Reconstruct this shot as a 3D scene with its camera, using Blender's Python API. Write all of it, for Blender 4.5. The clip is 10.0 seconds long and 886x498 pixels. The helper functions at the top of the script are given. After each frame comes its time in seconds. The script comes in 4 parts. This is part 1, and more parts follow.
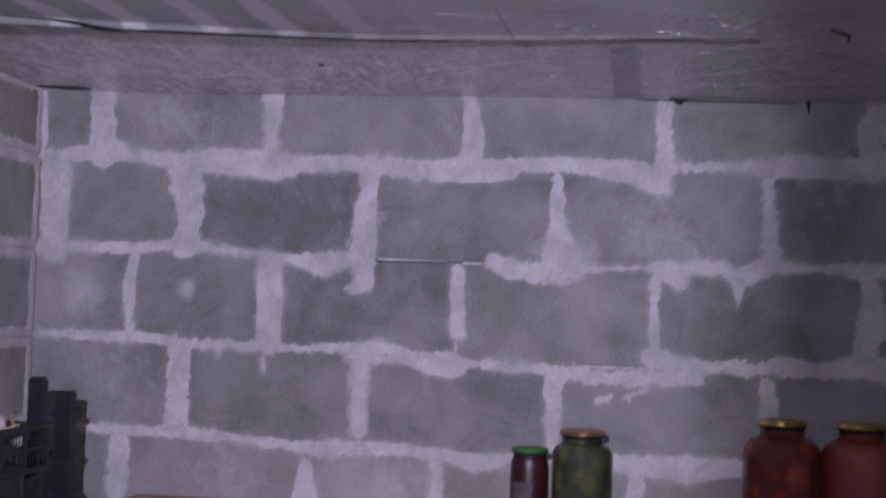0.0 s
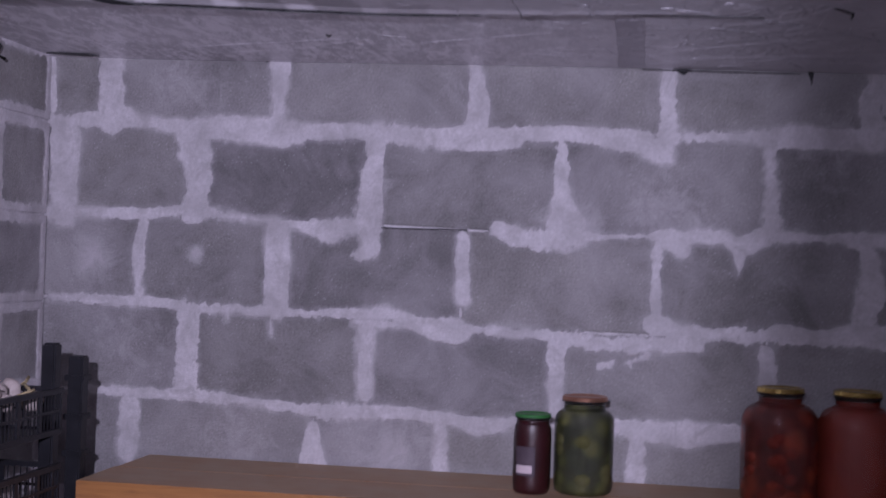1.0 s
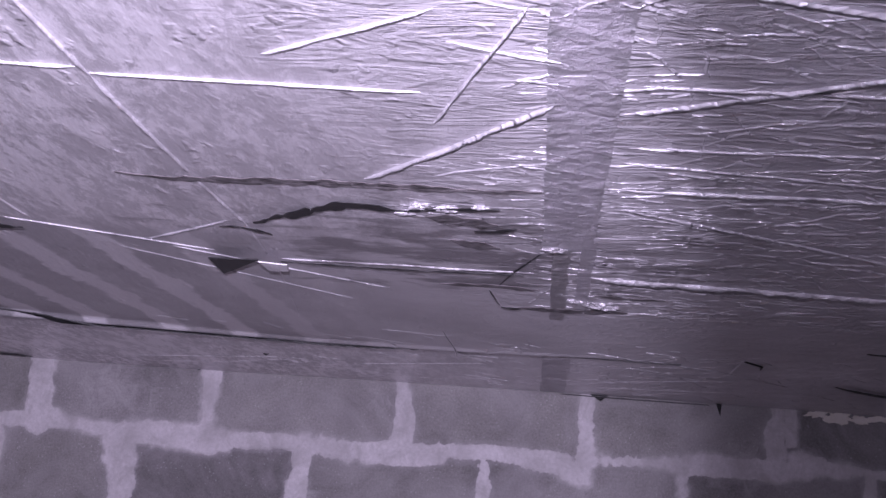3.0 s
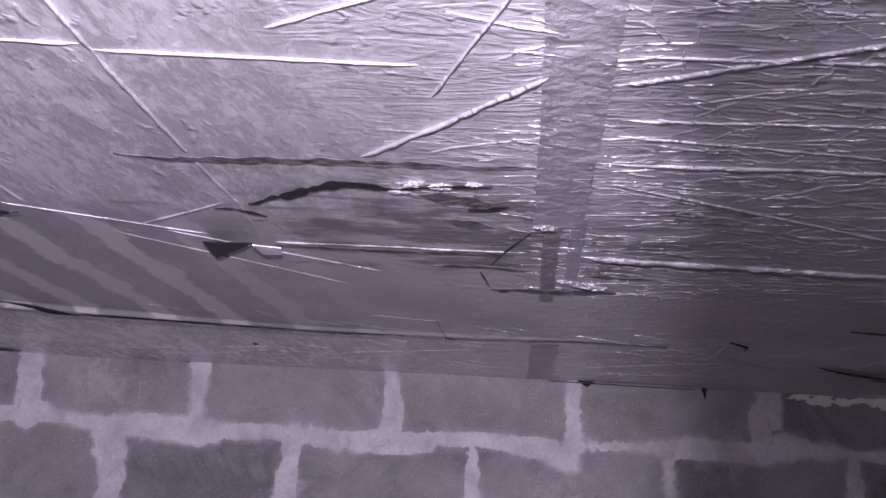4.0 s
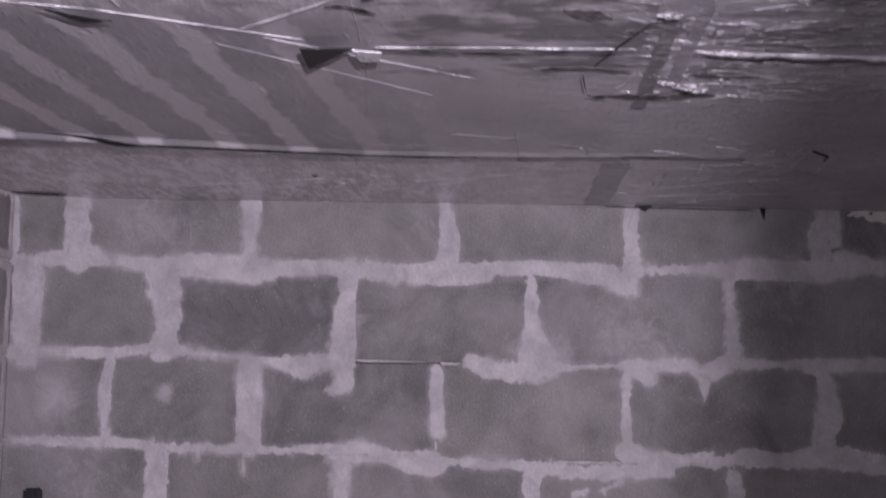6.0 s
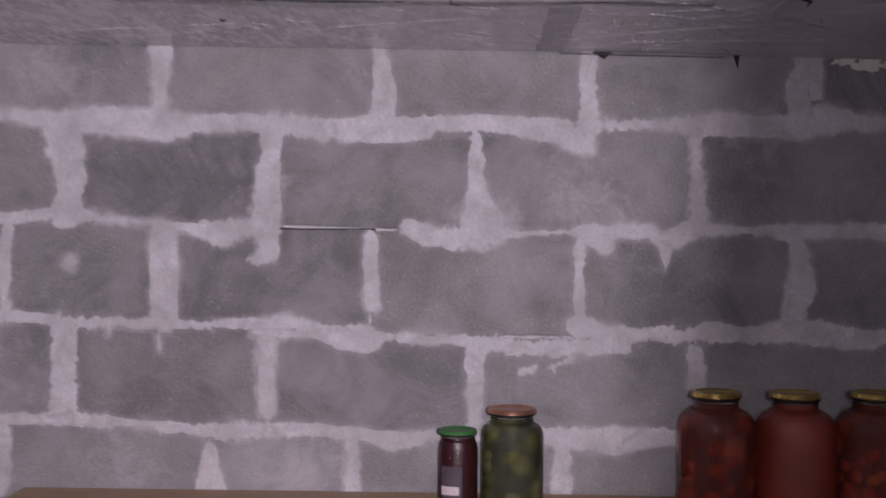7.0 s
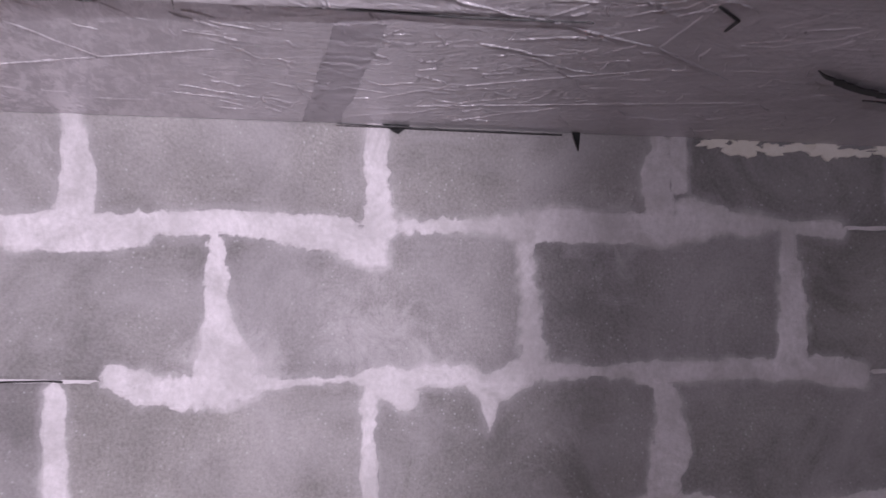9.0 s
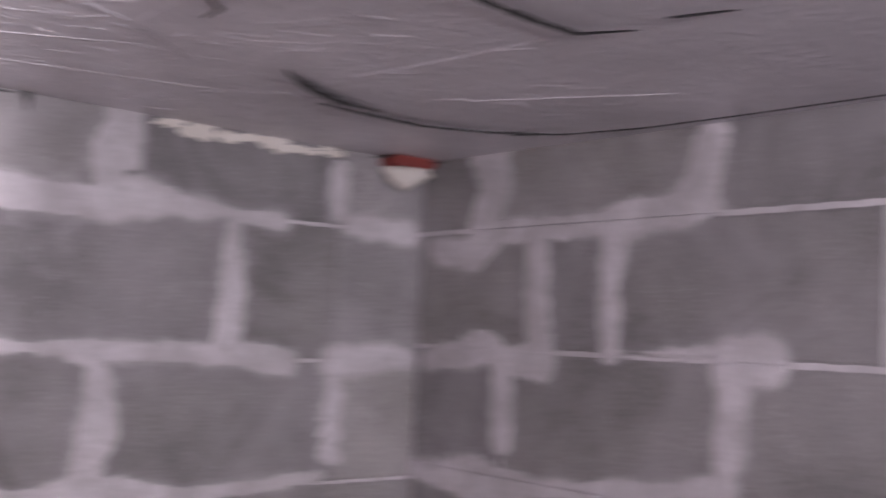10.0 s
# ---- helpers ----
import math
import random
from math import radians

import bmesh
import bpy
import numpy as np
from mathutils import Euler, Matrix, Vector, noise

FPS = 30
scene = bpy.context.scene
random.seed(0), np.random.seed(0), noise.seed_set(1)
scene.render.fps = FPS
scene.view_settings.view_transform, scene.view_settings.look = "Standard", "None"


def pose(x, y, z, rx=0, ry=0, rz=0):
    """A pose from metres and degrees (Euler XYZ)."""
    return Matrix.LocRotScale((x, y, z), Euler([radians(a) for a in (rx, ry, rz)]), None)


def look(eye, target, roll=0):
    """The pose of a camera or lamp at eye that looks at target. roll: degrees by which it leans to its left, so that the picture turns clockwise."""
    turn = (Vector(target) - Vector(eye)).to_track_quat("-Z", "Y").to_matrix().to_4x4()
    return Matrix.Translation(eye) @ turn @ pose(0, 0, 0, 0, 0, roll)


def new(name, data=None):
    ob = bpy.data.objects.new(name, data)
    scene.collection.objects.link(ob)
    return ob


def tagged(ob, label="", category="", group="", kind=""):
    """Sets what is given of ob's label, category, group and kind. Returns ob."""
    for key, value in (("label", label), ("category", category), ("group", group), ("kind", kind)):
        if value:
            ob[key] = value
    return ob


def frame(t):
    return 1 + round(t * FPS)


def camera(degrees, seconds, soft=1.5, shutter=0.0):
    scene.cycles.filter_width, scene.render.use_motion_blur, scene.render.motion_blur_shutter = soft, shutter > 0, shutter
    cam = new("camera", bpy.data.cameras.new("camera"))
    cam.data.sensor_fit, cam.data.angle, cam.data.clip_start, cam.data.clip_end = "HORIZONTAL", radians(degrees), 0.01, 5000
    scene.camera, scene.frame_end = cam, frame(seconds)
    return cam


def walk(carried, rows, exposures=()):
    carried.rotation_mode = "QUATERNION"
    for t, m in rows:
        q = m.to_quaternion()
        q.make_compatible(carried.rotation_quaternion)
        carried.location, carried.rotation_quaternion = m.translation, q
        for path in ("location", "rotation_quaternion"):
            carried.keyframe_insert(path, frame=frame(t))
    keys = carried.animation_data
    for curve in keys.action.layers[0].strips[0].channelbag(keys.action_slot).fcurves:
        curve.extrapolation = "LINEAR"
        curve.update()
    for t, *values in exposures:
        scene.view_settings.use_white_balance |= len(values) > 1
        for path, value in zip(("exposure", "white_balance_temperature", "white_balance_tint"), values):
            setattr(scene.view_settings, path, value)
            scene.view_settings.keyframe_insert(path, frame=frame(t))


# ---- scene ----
cam = camera(40.0, 10.0, shutter=0.5)
PATH = [
    (0, (0.571, -0.108, 1.336), (0.243, 1.862, 1.449), 1.6),
    (0.5, (0.51, -0.108, 1.299), (0.182, 1.864, 1.342), 0.7),
    (1, (0.565, -0.146, 1.371), (0.239, 1.827, 1.401), 1.8),
    (1.5, (0.516, -0.265, 1.437), (0.298, 1.698, 1.748), 4.8),
    (2, (0.522, -0.265, 1.456), (0.329, 1.684, 1.864), 3.7),
    (2.5, (0.512, -0.255, 1.469), (0.338, 1.682, 1.933), 3.6),
    (4, (0.493, -0.273, 1.435), (0.358, 1.666, 1.904), 2.6),
    (4.5, (0.409, -0.289, 1.419), (0.379, 1.672, 1.809), 0.9),
    (5, (0.355, -0.307, 1.413), (0.358, 1.664, 1.752), 1.4),
    (5.5, (0.324, -0.277, 1.405), (0.235, 1.695, 1.726), 1.0),
    (6, (0.338, -0.227, 1.369), (0.236, 1.755, 1.618), 0.5),
    (7.5, (0.429, 0.2, 1.496), (0.438, 2.197, 1.392), 0.5),
    (8, (0.337, 0.353, 1.501), (0.668, 2.325, 1.482), -0.6),
    (8.5, (0.32, 0.534, 1.474), (0.739, 2.489, 1.519), 0.3),
    (9, (0.407, 0.745, 1.467), (0.757, 2.705, 1.652), -0.8),
    (9.5, (0.417, 0.809, 1.519), (0.997, 2.72, 1.628), 1.2),
    (10, (0.387, 0.775, 1.485), (1.583, 2.371, 1.634), 2.6),
]
# exposure and white balance follow the film camera's own adjustment
GRADE = [
    (0.0, 0.0, 5550, 18), (1.5, 0.0, 5450, 27), (2.5, 0.0, 5550, 31), (4.0, 0.0, 5850, 22), (4.5, 0.0, 5850, 20), (6.2, 0.05, 6200, 16),
    (7.5, 0.4, 6300, 16), (8.0, 0.75, 6200, 16), (8.5, 0.95, 6200, 16), (9.0, 1.05, 6200, 16), (9.5, 1.2, 6200, 15), (10.0, 2.15, 6350, 11),
]
walk(cam, [(t, look(eye, target, roll)) for t, eye, target, roll in PATH], GRADE)

# ---- light: one hand torch beam in an otherwise unlit cellar ----
world = bpy.data.worlds.new("cellar_dark")
scene.world = world
world.use_nodes = True
world.node_tree.nodes["Background"].inputs[0].default_value = (0.6, 0.6, 0.7, 1)
world.node_tree.nodes["Background"].inputs[1].default_value = 0.002
TORCH = (0.48, -0.40, 1.53)


def torch_light(name, watts, degrees, blend, target, tall):
    """One cone of the hand torch: the beam proper, or the weak spill round it."""
    lamp = bpy.data.lights.new(name, "SPOT")
    lamp.energy, lamp.color = watts, (1.0, 0.90, 0.97)
    lamp.spot_size, lamp.spot_blend, lamp.shadow_soft_size = radians(degrees), blend, 0.014
    new(name, lamp).matrix_world = look(TORCH, target) @ Matrix.Diagonal((1.0, tall, 1.0, 1.0))


torch_light("torch_beam", 122, 41, 0.55, (-0.06, 2.35, 1.72), 2.0)
torch_light("torch_spill", 29, 130, 0.8, (0.30, 2.35, 1.60), 1.0)

WALL_Y, LEFT_X, RIGHT_X, BACK_Y = 2.35, -0.735, 1.52, -1.35
BENCH_Z = 0.95


# ---- materials ----
def mat(name, rough=0.8, metal=0.0):
    m = bpy.data.materials.new(name)
    m.use_nodes = True
    b = m.node_tree.nodes["Principled BSDF"]
    b.inputs["Roughness"].default_value, b.inputs["Metallic"].default_value = rough, metal
    return m, m.node_tree, b


def node(nt, kind, **values):
    n = nt.nodes.new(kind)
    for key, value in values.items():
        n.inputs[key.replace("_", " ")].default_value = value
    return n


def noise_tex(nt, scale, detail=6.0, rough=0.6, vec=None, dist=0.0):
    n = node(nt, "ShaderNodeTexNoise", Scale=scale, Detail=detail, Roughness=rough, Distortion=dist)
    if vec:
        nt.links.new(vec, n.inputs["Vector"])
    return n.outputs["Fac"]


def ramp(nt, src, stops):
    r = nt.nodes.new("ShaderNodeValToRGB")
    while len(r.color_ramp.elements) < len(stops):
        r.color_ramp.elements.new(0.5)
    for e, (p, c) in zip(r.color_ramp.elements, stops):
        e.position, e.color = p, (*c, 1) if len(c) == 3 else c
    nt.links.new(src, r.inputs[0])
    return r.outputs[0]


def grey(v):
    return (v, v, v)


def mix(nt, fac, a, b, how="MIX"):
    n = nt.nodes.new("ShaderNodeMix")
    n.data_type, n.blend_type = "RGBA", how
    for sock, v in ((n.inputs[0], fac), (n.inputs[6], a), (n.inputs[7], b)):
        if isinstance(v, bpy.types.NodeSocket):
            nt.links.new(v, sock)
        elif isinstance(v, float):
            sock.default_value = v
        else:
            sock.default_value = (*v, 1)
    return n.outputs[2]


def maths(nt, op, a, b=0.0):
    n = nt.nodes.new("ShaderNodeMath")
    n.operation = op
    for sock, v in ((n.inputs[0], a), (n.inputs[1], b)):
        if isinstance(v, bpy.types.NodeSocket):
            nt.links.new(v, sock)
        else:
            sock.default_value = v
    return n.outputs[0]


def bump(nt, b, height, strength, dist=0.002):
    n = node(nt, "ShaderNodeBump", Strength=strength, Distance=dist)
    nt.links.new(height, n.inputs["Height"])
    nt.links.new(n.outputs[0], b.inputs["Normal"])


def world_pos(nt):
    return nt.nodes.new("ShaderNodeNewGeometry").outputs["Position"]


MORTAR_LIGHT, MORTAR_DARK = (0.76, 0.725, 0.76), (0.48, 0.46, 0.475)


def mortar_colour(nt, pos):
    c = ramp(nt, noise_tex(nt, 9, 7, 0.65, pos), [(0.3, MORTAR_DARK), (0.62, MORTAR_LIGHT)])
    thin = ramp(nt, noise_tex(nt, 15, 9, 0.68, pos, 0.6), [(0.48, grey(0.0)), (0.64, grey(0.65))])
    c = mix(nt, thin, c, (0.42, 0.40, 0.41))
    pits = ramp(nt, noise_tex(nt, 150, 4, 0.6, pos), [(0.35, grey(0.0)), (0.75, grey(0.35))])
    return mix(nt, pits, c, (0.34, 0.325, 0.33))


def make_mortar():
    m, nt, b = mat("lime_mortar", 0.9)
    pos = world_pos(nt)
    nt.links.new(mortar_colour(nt, pos), b.inputs["Base Color"])
    bump(nt, b, noise_tex(nt, 55, 9, 0.68, pos), 0.8, 0.005)
    return m


def make_block():
    m, nt, b = mat("slag_block", 0.92)
    pos = world_pos(nt)
    info = nt.nodes.new("ShaderNodeObjectInfo")
    base = ramp(nt, info.outputs["Random"], [(0.0, (0.245, 0.234, 0.24)), (0.5, (0.268, 0.257, 0.257)), (1.0, (0.295, 0.282, 0.276))])
    cast = nt.nodes.new("ShaderNodeAttribute")
    cast.attribute_name = "tone"
    base = mix(nt, 1.0, base, cast.outputs["Color"], "MULTIPLY")
    base = mix(nt, 1.0, base, ramp(nt, noise_tex(nt, 7, 6, 0.6, pos), [(0.3, grey(0.72)), (0.7, grey(1.25))]), "MULTIPLY")
    base = mix(nt, 1.0, base, ramp(nt, noise_tex(nt, 210, 5, 0.75, pos), [(0.3, grey(0.70)), (0.7, grey(1.28))]), "MULTIPLY")
    # pale grains of slag in the face
    vor = node(nt, "ShaderNodeTexVoronoi", Scale=105.0)
    nt.links.new(pos, vor.inputs["Vector"])
    grain = ramp(nt, vor.outputs["Distance"], [(0.1, grey(1.0)), (0.2, grey(0.0))])
    some = ramp(nt, noise_tex(nt, 14, 3, 0.6, pos), [(0.42, grey(0.0)), (0.58, grey(1.0))])
    base = mix(nt, maths(nt, "MULTIPLY", grain, maths(nt, "MULTIPLY", some, 0.4)), base, (0.62, 0.64, 0.66))
    # mortar wiped over the face: a sharp ragged coat, a thin film round it, and cloudy washes
    att = nt.nodes.new("ShaderNodeAttribute")
    att.attribute_name = "smear"
    drift = maths(nt, "ADD", att.outputs["Fac"], maths(nt, "MULTIPLY", maths(nt, "SUBTRACT", noise_tex(nt, 55, 8, 0.7, pos, 0.3), 0.5), 0.30))
    sharp = ramp(nt, drift, [(0.46, grey(0.0)), (0.53, grey(0.95))])
    soft = ramp(nt, drift, [(0.30, grey(0.0)), (0.66, grey(0.92))])
    wiped = mix(nt, ramp(nt, noise_tex(nt, 7, 3, 0.5, pos), [(0.44, grey(0.0)), (0.60, grey(1.0))]), sharp, soft)
    film = ramp(nt, maths(nt, "ADD", att.outputs["Fac"], maths(nt, "MULTIPLY", maths(nt, "SUBTRACT", noise_tex(nt, 14, 8, 0.7, pos, 0.4), 0.5), 0.9)), [(0.18, grey(0.0)), (0.62, grey(0.55))])
    att2 = nt.nodes.new("ShaderNodeAttribute")
    att2.attribute_name = "wash"
    veil = ramp(nt, maths(nt, "ADD", att2.outputs["Fac"], maths(nt, "MULTIPLY", maths(nt, "SUBTRACT", noise_tex(nt, 17, 10, 0.78, pos, 0.9), 0.5), 1.7)), [(0.30, grey(0.0)), (0.95, grey(0.85))])
    cloud = ramp(nt, noise_tex(nt, 5.5, 8, 0.7, pos, 0.8), [(0.42, grey(0.0)), (0.66, grey(0.50))])
    base = mix(nt, cloud, base, (0.43, 0.41, 0.43))
    base = mix(nt, film, base, (0.42, 0.40, 0.42))
    base = mix(nt, veil, base, (0.55, 0.525, 0.55))
    nt.links.new(mix(nt, wiped, base, mortar_colour(nt, pos)), b.inputs["Base Color"])
    bump(nt, b, noise_tex(nt, 190, 8, 0.7, pos), 0.7, 0.003)
    return m


def make_plain(name, a, c, scale, rough, metal=0.0, strength=0.3, fine=200, deep=0.002):
    m, nt, b = mat(name, rough, metal)
    pos = world_pos(nt)
    col = ramp(nt, noise_tex(nt, scale, 7, 0.65, pos), [(0.3, a), (0.7, c)])
    nt.links.new(col, b.inputs["Base Color"])
    bump(nt, b, noise_tex(nt, fine, 6, 0.6, pos), strength, deep)
    return m


def make_wood():
    m, nt, b = mat("varnished_board", 0.6)
    tc = world_pos(nt)
    mp = node(nt, "ShaderNodeMapping", Scale=(1.2, 14.0, 14.0))
    nt.links.new(tc, mp.inputs["Vector"])
    grain = noise_tex(nt, 6, 8, 0.6, mp.outputs[0], 1.2)
    c = ramp(nt, grain, [(0.25, (0.20, 0.07, 0.015)), (0.5, (0.36, 0.14, 0.025)), (0.75, (0.46, 0.20, 0.045))])
    dust = ramp(nt, noise_tex(nt, 11, 6, 0.6, tc), [(0.35, grey(0.05)), (0.75, grey(0.35))])
    sep = nt.nodes.new("ShaderNodeSeparateXYZ")
    nt.links.new(nt.nodes.new("ShaderNodeNewGeometry").outputs["Normal"], sep.inputs[0])
    lying = ramp(nt, sep.outputs["Z"], [(0.05, grey(0.15)), (0.4, grey(1.0))])
    dust = maths(nt, "MULTIPLY", maths(nt, "ADD", dust, 0.55), lying)
    nt.links.new(mix(nt, dust, c, (0.42, 0.33, 0.22)), b.inputs["Base Color"])
    bump(nt, b, grain, 0.25)
    return m


def make_foil():
    m, nt, b = mat("foil_film", 0.42, 0.35)
    pos = world_pos(nt)
    drawn = node(nt, "ShaderNodeMapping", Scale=(1.0, 0.33, 1.0))
    nt.links.new(pos, drawn.inputs["Vector"])
    drawn = drawn.outputs[0]
    c = ramp(nt, noise_tex(nt, 3.5, 6, 0.6, pos), [(0.3, (0.50, 0.48, 0.505)), (0.7, (0.74, 0.715, 0.75))])
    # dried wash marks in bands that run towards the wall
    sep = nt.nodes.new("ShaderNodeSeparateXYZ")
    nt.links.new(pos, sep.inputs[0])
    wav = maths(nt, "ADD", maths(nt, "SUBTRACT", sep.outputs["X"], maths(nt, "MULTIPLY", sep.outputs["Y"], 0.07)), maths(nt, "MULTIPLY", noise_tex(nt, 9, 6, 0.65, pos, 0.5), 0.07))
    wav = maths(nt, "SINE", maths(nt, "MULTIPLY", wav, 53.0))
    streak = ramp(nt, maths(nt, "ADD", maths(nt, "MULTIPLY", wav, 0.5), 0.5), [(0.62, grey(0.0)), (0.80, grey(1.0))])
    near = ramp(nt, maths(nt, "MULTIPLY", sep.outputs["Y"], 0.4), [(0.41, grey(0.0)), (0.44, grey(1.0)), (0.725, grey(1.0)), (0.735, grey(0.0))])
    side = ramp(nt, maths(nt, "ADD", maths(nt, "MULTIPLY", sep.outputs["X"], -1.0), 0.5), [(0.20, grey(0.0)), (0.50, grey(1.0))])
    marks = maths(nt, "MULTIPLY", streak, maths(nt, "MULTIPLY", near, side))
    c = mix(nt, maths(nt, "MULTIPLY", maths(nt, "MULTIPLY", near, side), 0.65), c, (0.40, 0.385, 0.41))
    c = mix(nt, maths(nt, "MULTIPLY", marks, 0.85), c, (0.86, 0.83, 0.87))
    # pale flecks, mostly on the west half and few among the bands
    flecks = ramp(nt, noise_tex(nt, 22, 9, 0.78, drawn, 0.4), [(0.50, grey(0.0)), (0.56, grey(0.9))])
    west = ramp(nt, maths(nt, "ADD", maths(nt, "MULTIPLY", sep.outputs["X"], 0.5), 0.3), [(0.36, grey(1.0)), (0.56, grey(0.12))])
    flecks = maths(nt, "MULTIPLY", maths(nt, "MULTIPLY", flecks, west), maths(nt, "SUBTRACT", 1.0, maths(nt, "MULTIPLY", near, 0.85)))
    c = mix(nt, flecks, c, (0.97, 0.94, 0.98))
    # near-white specks on the smooth half: the film's sparkle put into its colour
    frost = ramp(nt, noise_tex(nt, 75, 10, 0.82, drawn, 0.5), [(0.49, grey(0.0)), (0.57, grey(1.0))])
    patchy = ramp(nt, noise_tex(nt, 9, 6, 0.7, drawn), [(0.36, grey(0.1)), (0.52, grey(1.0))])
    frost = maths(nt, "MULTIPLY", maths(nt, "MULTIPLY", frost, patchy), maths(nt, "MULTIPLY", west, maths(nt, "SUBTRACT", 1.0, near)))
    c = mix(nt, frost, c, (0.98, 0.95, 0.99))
    gx = maths(nt, "MULTIPLY", maths(nt, "SUBTRACT", sep.outputs["X"], 0.44), 3.2)
    gy = maths(nt, "MULTIPLY", maths(nt, "SUBTRACT", sep.outputs["Y"], 1.12), 4.6)
    far = maths(nt, "SQRT", maths(nt, "ADD", maths(nt, "MULTIPLY", gx, gx), maths(nt, "MULTIPLY", gy, gy)))
    mp3 = node(nt, "ShaderNodeMapping", Scale=(1.0, 2.2, 1.0))
    nt.links.new(pos, mp3.inputs["Vector"])
    grime = maths(nt, "SUBTRACT", noise_tex(nt, 10, 8, 0.65, mp3.outputs[0], 0.4), maths(nt, "MULTIPLY", far, 0.20))
    grime = ramp(nt, grime, [(0.33, grey(0.0)), (0.46, grey(0.7))])
    c = mix(nt, grime, c, (0.13, 0.115, 0.125))
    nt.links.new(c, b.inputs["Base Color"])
    blot = ramp(nt, noise_tex(nt, 9, 7, 0.65, pos), [(0.35, grey(0.28)), (0.7, grey(0.48))])
    nt.links.new(maths(nt, "ADD", blot, maths(nt, "MULTIPLY", marks, 0.2)), b.inputs["Roughness"])
    # blistered skin on one half, sharp crinkles drawn along the sheet on the other
    vor = node(nt, "ShaderNodeTexVoronoi", Scale=62.0, Randomness=1.0)
    warp = node(nt, "ShaderNodeTexNoise", Scale=45.0, Detail=3.0)
    nt.links.new(pos, warp.inputs["Vector"])
    bent = node(nt, "ShaderNodeMixRGB", Fac=0.022)
    nt.links.new(drawn, bent.inputs["Color1"])
    nt.links.new(warp.outputs["Color"], bent.inputs["Color2"])
    nt.links.new(bent.outputs[0], vor.inputs["Vector"])
    bl = ramp(nt, vor.outputs["Distance"], [(0.03, grey(1.0)), (0.34, grey(0.0))])
    some = ramp(nt, noise_tex(nt, 11, 4, 0.6, pos), [(0.40, grey(0.0)), (0.62, grey(0.9))])
    half = ramp(nt, maths(nt, "ADD", sep.outputs["X"], maths(nt, "MULTIPLY", noise_tex(nt, 4, 3, 0.5, pos), 0.3)), [(0.42, grey(0.0)), (0.66, grey(1.0))])
    mp2 = node(nt, "ShaderNodeMapping", Scale=(4.0, 12.0, 8.0), Rotation=(0, 0, radians(5)))
    nt.links.new(pos, mp2.inputs["Vector"])
    wob = noise_tex(nt, 1.1, 4, 0.5, mp2.outputs[0], 2.6)
    ridge = maths(nt, "SUBTRACT", 1.0, maths(nt, "MULTIPLY", maths(nt, "ABSOLUTE", maths(nt, "SUBTRACT", wob, 0.5)), 11.0))
    ridge = maths(nt, "MAXIMUM", ridge, 0.0)
    mp4 = node(nt, "ShaderNodeMapping", Scale=(9.0, 26.0, 8.0), Rotation=(0, 0, radians(-9)))
    nt.links.new(pos, mp4.inputs["Vector"])
    wob2 = noise_tex(nt, 1.2, 5, 0.6, mp4.outputs[0], 1.8)
    ridge2 = maths(nt, "SUBTRACT", 1.0, maths(nt, "MULTIPLY", maths(nt, "ABSOLUTE", maths(nt, "SUBTRACT", wob2, 0.5)), 8.0))
    ridge = maths(nt, "ADD", maths(nt, "MULTIPLY", ridge, 0.55), maths(nt, "MULTIPLY", maths(nt, "MAXIMUM", ridge2, 0.0), 0.40))
    h = maths(nt, "ADD", maths(nt, "MULTIPLY", maths(nt, "MULTIPLY", bl, some), 0.70), maths(nt, "MULTIPLY", ridge, half))
    h = maths(nt, "ADD", h, maths(nt, "MULTIPLY", noise_tex(nt, 95, 6, 0.7, drawn), 0.55))
    h = maths(nt, "ADD", h, maths(nt, "MULTIPLY", noise_tex(nt, 30, 5, 0.6, drawn), 0.35))
    bump(nt, b, h, 0.75, 0.004)
    return m


MORTAR, BLOCK, WOOD, FOIL = make_mortar(), make_block(), make_wood(), make_foil()
CONCRETE = make_plain("rough_concrete", (0.16, 0.155, 0.15), (0.26, 0.25, 0.24), 6, 0.9)
TAPE = make_plain("foil_tape", (0.78, 0.755, 0.79), (0.95, 0.92, 0.96), 22, 0.36, 0.25, 0.9, 40, 0.009)
RESIDUE = make_plain("glue_residue", (0.48, 0.455, 0.47), (0.80, 0.77, 0.79), 60, 0.55, 0.2, 0.9, 60, 0.008)
DIRT = make_plain("dirty_residue", (0.05, 0.044, 0.045), (0.30, 0.275, 0.285), 48, 0.7, 0.1, 1.0, 70, 0.008)
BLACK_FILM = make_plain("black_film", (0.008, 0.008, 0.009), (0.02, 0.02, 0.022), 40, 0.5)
CRATE = make_plain("black_plastic", (0.007, 0.007, 0.010), (0.017, 0.017, 0.022), 30, 0.45)
STEEL = make_plain("dark_painted_steel", (0.015, 0.014, 0.014), (0.04, 0.036, 0.034), 25, 0.5, 0.3)
GOLD = make_plain("gold_lacquered_tin", (0.55, 0.40, 0.10), (0.72, 0.55, 0.18), 60, 0.24, 1.0, 0.1)
COPPER = make_plain("copper_lacquered_tin", (0.40, 0.20, 0.12), (0.55, 0.30, 0.20), 60, 0.32, 0.8, 0.1)
GREEN = make_plain("green_enamel_tin", (0.03, 0.13, 0.03), (0.05, 0.19, 0.05), 60, 0.4, 0.0, 0.1)
SAUCE = make_plain("red_juice", (0.17, 0.019, 0.009), (0.23, 0.03, 0.014), 20, 0.6)
JAM = make_plain("dark_berry_jam", (0.022, 0.002, 0.004), (0.035, 0.003, 0.006), 30, 0.35)
